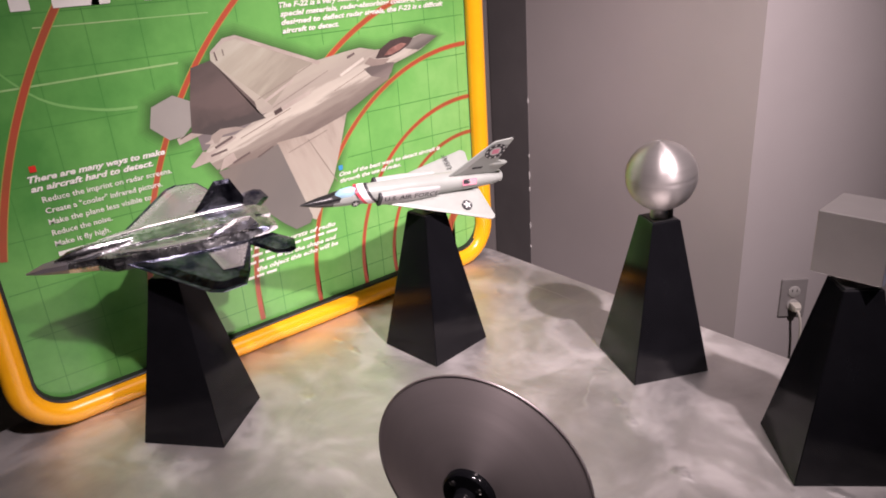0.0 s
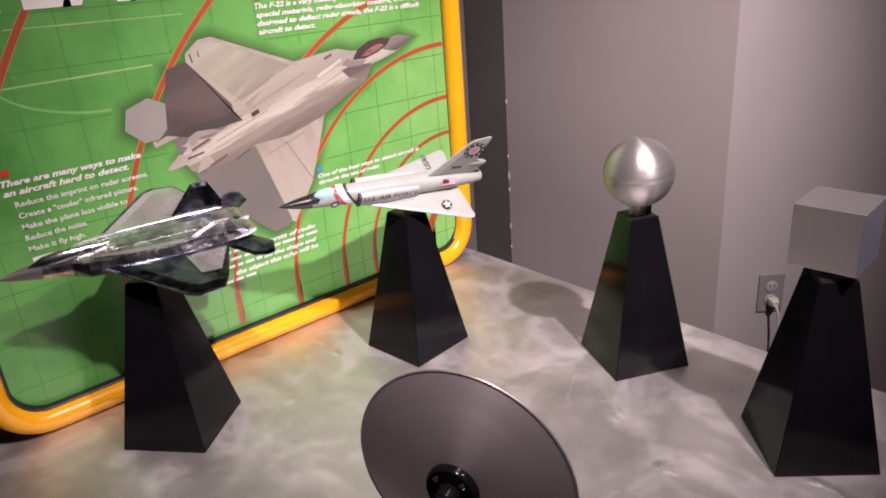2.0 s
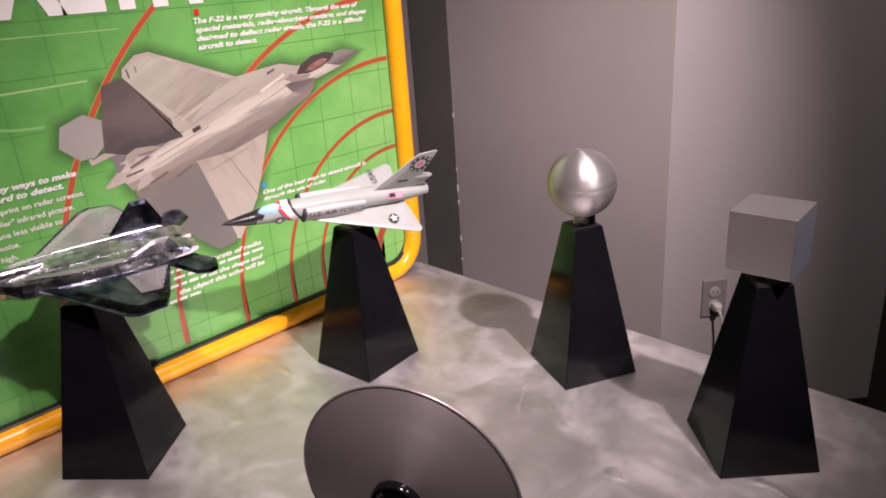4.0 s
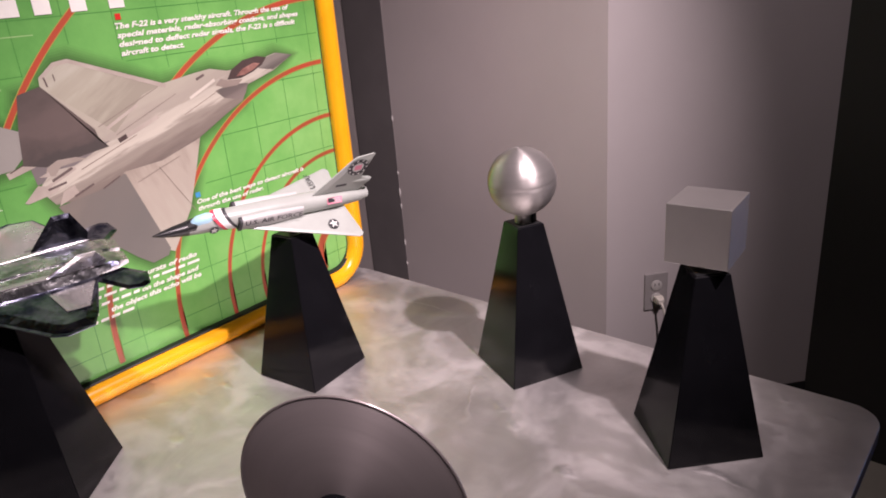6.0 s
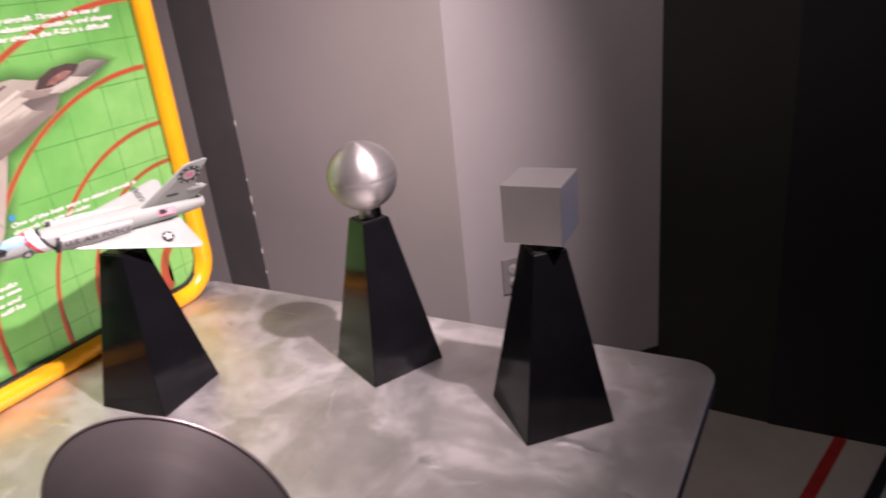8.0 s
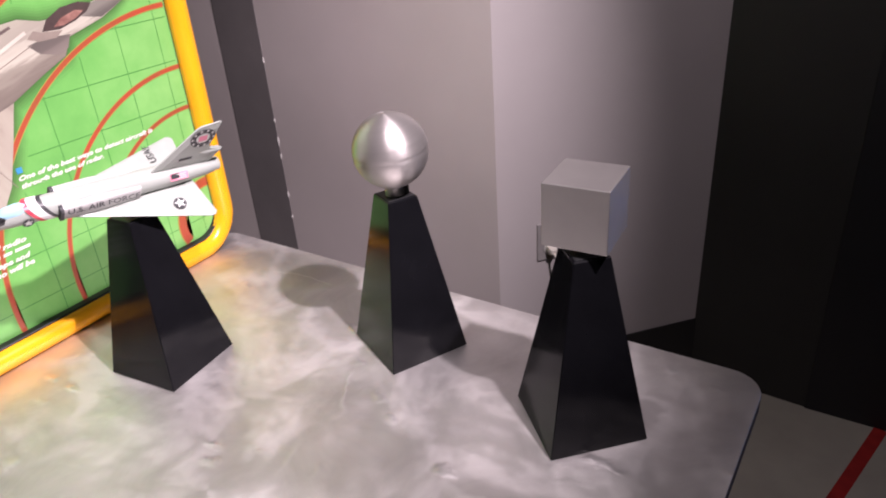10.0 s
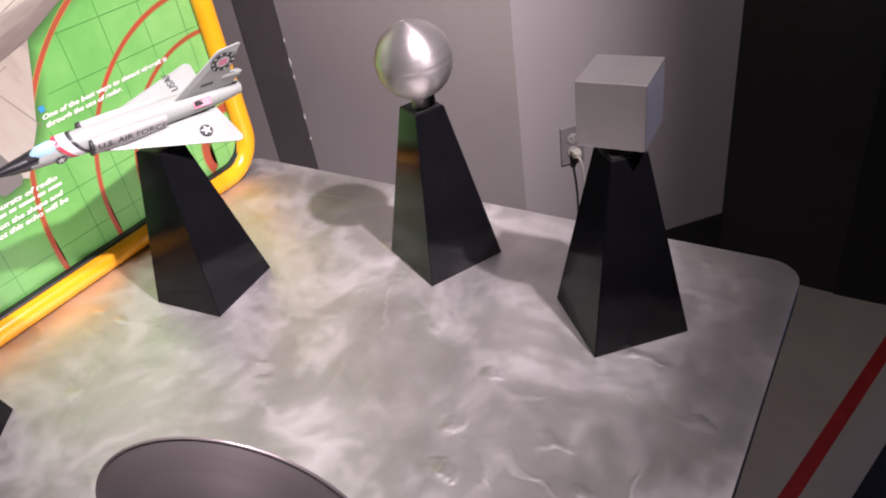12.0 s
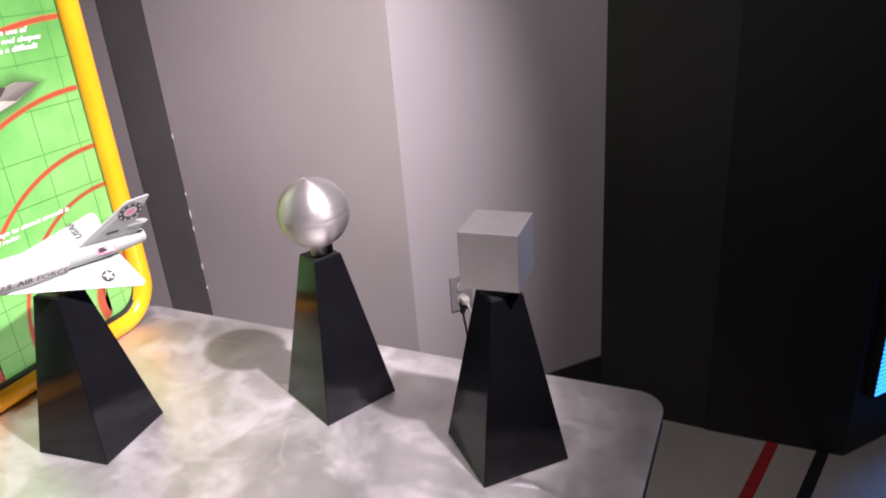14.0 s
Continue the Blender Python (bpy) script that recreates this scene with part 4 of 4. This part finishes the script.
decal(star(0.018 * L), dart, MODEL_WHITE, (ball_at[0], ball_at[1] + 0.0003, ball_at[2]), (-1, 0, 0), (0, -0.1, 1))
wp = Vector((-0.27 * L, 0.125 * L, -0.0355 * L + 0.0052))
decal(disc(0.025 * L, 28), dart, MODEL_INK, wp, (-1, 0, 0), (0, -1, 0.07), "star roundel on the wing")
decal(star(0.0235 * L), dart, MODEL_WHITE, wp + Vector((0, 0, 0.0003)), (-1, 0, 0), (0, -1, 0.07))
decal(letters("USAF", 0.085 * L, 0.030 * L, 0.0, centre=True), dart, MODEL_INK, (-0.28 * L, -0.135 * L, -0.0355 * L + 0.0050), (0, -1, 0), (1, 0, 0), "dark lettering on the wing")
part("mount", turned([(0.008, 0.0), (0.008, 0.03)], 16), BRASS, dart, "short mounting post", 40).matrix_basis = dart.matrix_world.inverted() @ pose(-0.0785, 0.0665, TABLE_Z + HIGH - 0.001)

# ---- chrome model jet ----
M = 0.4362
chrome = thing("model_jet", attitude(-0.1965, -0.4129, 1.114, -99.75, 0.65, 18.9), "dark chrome twin-tail model jet on a black stand", "model aircraft", group="model aircraft")


def facet(x, w, top, bottom, shoulder, chine):
    """A faceted section with a chine."""
    return [(x * M, y * M, z * M) for y, z in ((w, chine), (w * 0.8, top * shoulder), (w * 0.3, top), (-w * 0.3, top), (-w * 0.8, top * shoulder), (-w, chine), (-w * 0.62, bottom), (w * 0.62, bottom))]


SECTIONS = ((0.5, 0.002, -0.018, -0.022, 1.0, -0.02), (0.44, 0.019, -0.002, -0.032, 0.3, -0.018), (0.36, 0.034, 0.012, -0.042, 0.5, -0.014), (0.26, 0.052, 0.022, -0.052, 0.7, -0.012),
            (0.205, 0.092, 0.028, -0.058, 0.8, -0.024), (0.08, 0.112, 0.032, -0.054, 0.85, -0.016), (-0.10, 0.125, 0.034, -0.046, 0.88, -0.008), (-0.26, 0.120, 0.032, -0.040, 0.88, -0.004), (-0.36, 0.095, 0.026, -0.032, 0.9, 0.0))
part("nose", loft([facet(*f) for f in SECTIONS[:3]]), CHROME_NOSE, chrome, "dull metallic nose", 30)
part("fuselage", loft([facet(*f) for f in SECTIONS[2:]]), CHROME, chrome, "dark chrome faceted fuselage", 18)
spine = part("spine", block((-0.31 * M, -0.030 * M, 0.026 * M), (0.13 * M, 0.030 * M, 0.038 * M), 0.003 * M), CHROME, chrome, "raised chrome spine")
for s in (1, -1):
    strake = part("strake", slab([(x * M, s * y * M) for x, y in ((0.24, 0.045), (0.06, 0.088), (-0.30, 0.098), (-0.34, 0.080), (0.10, 0.062))], 0.005 * M), CHROME_WING, chrome, "satin shoulder strip")
    strake.location.z = 0.033 * M
part("canopy", loft([[tuple(c * M for c in p) for p in body_ring(x, w, t, 0.01, 2.0, 16, z)] for x, w, t, z in ((0.40, 0.004, 0.004, 0.008), (0.35, 0.022, 0.030, 0.010), (0.28, 0.028, 0.040, 0.014), (0.20, 0.022, 0.030, 0.024), (0.12, 0.006, 0.012, 0.036))]), CHROME, chrome, "mirror canopy", 40)
for s in (1, -1):
    wing = [(0.16, 0.08), (-0.085, 0.345), (-0.125, 0.362), (-0.205, 0.355), (-0.235, 0.30), (-0.30, 0.11), (-0.28, 0.08)]
    # left wing dark, right wing pale: reflections put into the colour
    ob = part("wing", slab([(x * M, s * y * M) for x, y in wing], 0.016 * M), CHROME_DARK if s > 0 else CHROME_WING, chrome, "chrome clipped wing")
    ob.location.z = -0.006 * M
    rim = [(0.176, 0.078), (-0.074, 0.358), (-0.118, 0.376), (-0.21, 0.364), (-0.242, 0.302), (-0.305, 0.11), (-0.28, 0.078)]
    ob = part("wing_edge", slab([(x * M, s * y * M) for x, y in rim], 0.004 * M, edge=0.9), CHROME_DARK, chrome, "dark wing edge")
    ob.location.z = -0.007 * M
    patch = [(-0.125, 0.15), (-0.150, 0.265), (-0.225, 0.270), (-0.285, 0.14)]
    ob = part("flap", slab([(x * M, s * y * M) for x, y in patch], 0.004 * M), CHROME_WING, chrome, "bright wing flap")
    ob.location.z = 0.005 * M
    stab = [(-0.27, 0.10), (-0.375, 0.225), (-0.425, 0.238), (-0.455, 0.225), (-0.47, 0.16), (-0.40, 0.09)]
    ob = part("stabilator", slab([(x * M, s * y * M) for x, y in stab], 0.012 * M), CHROME_DARK, chrome, "chrome tailplane")
    ob.location.z = -0.012 * M
    fin = [(-0.13, 0.0), (-0.235, 0.118), (-0.30, 0.118), (-0.345, 0.03), (-0.335, 0.0)]
    # fins the other way round, pale left and dark right, also painted reflections
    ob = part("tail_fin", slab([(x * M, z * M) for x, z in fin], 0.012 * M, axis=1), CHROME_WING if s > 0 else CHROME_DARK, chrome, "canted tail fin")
    ob.matrix_basis = Matrix.Translation((0, s * 0.088 * M, 0.030 * M)) @ Matrix.Rotation(radians(-s * 27), 4, "X")
    noz = part("nozzle", loft([[(x * M, (y + s * 0.045) * M, z * M) for y, z in ((0.036, 0.024), (-0.036, 0.024), (-0.036, -0.024), (0.036, -0.024))] if x > -0.42 else
                               [(x * M, (y + s * 0.045) * M, z * M) for y, z in ((0.03, 0.008), (-0.03, 0.008), (-0.03, -0.008), (0.03, -0.008))] for x in (-0.33, -0.37, -0.43)]), CHROME, chrome, "wedge nozzle")
part("mount", turned([(0.008, 0.0), (0.008, 0.035)], 16), WHITE_PLASTIC, chrome, "short mounting post", 40).matrix_basis = chrome.matrix_world.inverted() @ pose(-0.170, -0.4255, TABLE_Z + HIGH - 0.001)

# ---- radar dish ----
DR, DEEP = 0.103, 0.020
PIVOT = Vector((0.653, -0.500, 1.107))
AZ = radians(-67)
way = Vector((math.cos(AZ), math.sin(AZ), 0))
DISH_AT = PIVOT - way * 0.077
turn = way.to_track_quat("Z", "Y").to_matrix().to_4x4()
dish = thing("radar_dish", pose(PIVOT.x, PIVOT.y, TABLE_Z), "satin aluminium radar dish with a black hub on a post", "radar dish")
to_dish = dish.matrix_world.inverted() @ Matrix.Translation(DISH_AT) @ turn


def bowl(k, lift=0.0):
    return (max(DR * k / 20, 0.0005), DEEP * (1 - (k / 20) ** 2) + lift)


prof = [bowl(k) for k in range(21)] + [(DR + 0.0010, 0.0004), (DR + 0.0010, -0.0016), (DR - 0.001, -0.0022)] + [bowl(k, -0.0022) for k in range(19, -1, -1)]
part("reflector", turned(prof, 96, False), DISH_METAL, dish, "satin spun aluminium reflector", 40).matrix_basis = to_dish
bead = turned([(DR + 0.0004 + 0.0013 * math.cos(a), -0.0006 + 0.0013 * math.sin(a)) for a in (k * math.tau / 10 for k in range(11))], 96, False)
part("rim", bead, DISH_METAL, dish, "bright rolled rim", 60).matrix_basis = to_dish
hub = part("hub", turned([(0.0245, DEEP - 0.003), (0.0245, DEEP + 0.004), (0.0225, DEEP + 0.0065), (0.011, DEEP + 0.0075), (0.0095, DEEP + 0.02), (0.001, DEEP + 0.021)], 40), GLOSS_BLACK, dish, "glossy black hub", 40)
hub.matrix_basis = to_dish
for k in range(4):
    a = k * math.pi / 2 + 0.75
    bolt = part("bolt", turned([(0.0026, 0.0), (0.0026, 0.0022), (0.0014, 0.0032)], 12), RIM_METAL, hub, "small bright bolt", 40)
    bolt.matrix_basis = Matrix.Translation((0.0172 * math.cos(a), 0.0172 * math.sin(a), DEEP + 0.0062))
POST = PIVOT.z - TABLE_Z
part("post", turned([(0.045, 0.0), (0.045, 0.006), (0.014, 0.012), (0.012, POST - 0.03), (0.012, POST + 0.009), (0.010, POST + 0.011)], 32), GLOSS_BLACK, dish, "black post with a round foot", 40)
arm = part("arm", turned([(0.0085, DEEP + 0.012), (0.0085, 0.077)], 20), GLOSS_BLACK, dish, "black arm between the post and the hub", 40)
arm.matrix_basis = to_dish

# ---- power outlet with plug ----
on_wall = wall_angled.matrix_world
ow = Vector((0.208 - CORNER[0], 1.043 - CORNER[1])).length
outlet = thing("power_outlet", on_wall @ pose(ow + 0.035, 0, 0.603), "grey cover plate with two round sockets on the grey wall", "power outlet")
part("cover_plate", block((-0.035, -0.006, -0.057), (0.035, 0.001, 0.057), 0.002), PLATE, outlet, "grey metal cover plate")
for z in (0.020, -0.020):
    sk = part("socket", turned([(0.0165, 0.0), (0.0165, 0.003), (0.015, 0.004), (0.0005, 0.004)], 28), WHITE_PLASTIC, outlet, "pale round socket", 40)
    sk.matrix_basis = Matrix.Translation((0, -0.0055, z)) @ Matrix.Rotation(radians(90), 4, "X")
    for x in (-0.006, 0.006):
        part("slot", block((x - 0.001, -0.0100, z), (x + 0.001, -0.0093, z + 0.008)), DARK_SLOT, outlet)
plug = thing("power_plug", outlet.matrix_world @ pose(0.003, -0.0098, -0.021), "ivory plug with a hanging ivory cord", "plug")
part("plug_body", loft([[(x * k, -d, z * k) for x, z in ((0.012, 0.010), (-0.012, 0.010), (-0.014, 0.0), (-0.010, -0.012), (0.010, -0.012), (0.014, 0.0))] for d, k in ((0.0, 1.0), (0.010, 1.0), (0.020, 0.85), (0.026, 0.55))]), CORD_WHITE, plug, "ivory plug body", 40)
part("cord", tube_mesh(smooth_line([(0, -0.022, -0.004), (0.002, -0.034, -0.014), (0.007, -0.038, -0.05), (0.010, -0.036, -0.12), (0.008, -0.030, -0.25), (0.0, -0.03, -0.56)]), 0.0034), CORD_WHITE, plug, "ivory cord", 60)

# ---- blue lit screen beyond the partition ----
SCREEN_AT = Vector((1.338, 1.431)) + Vector((0.646, 0.763)) * 0.042
screen = thing("led_screen", pose(SCREEN_AT.x, SCREEN_AT.y, 0.215, 0, 0, 49.8), "bright blue screen of lit rows on the black partition", "screen")
part("casing", block((0.0, -0.03, 0.0), (0.9, 0.0, 0.75), 0.004), BLACK_WALL, screen, "black casing")
row = part("light_row", block((0.004, -0.034, 0.0), (0.896, -0.029, 0.009), 0.002), LED_BLUE, screen, "glowing blue row")
for k in range(1, 49):
    ob = row.copy()
    scene.collection.objects.link(ob)
    ob.location = (0, 0, 0.012 + k * 0.0148)
row.location = (0, 0, 0.012)
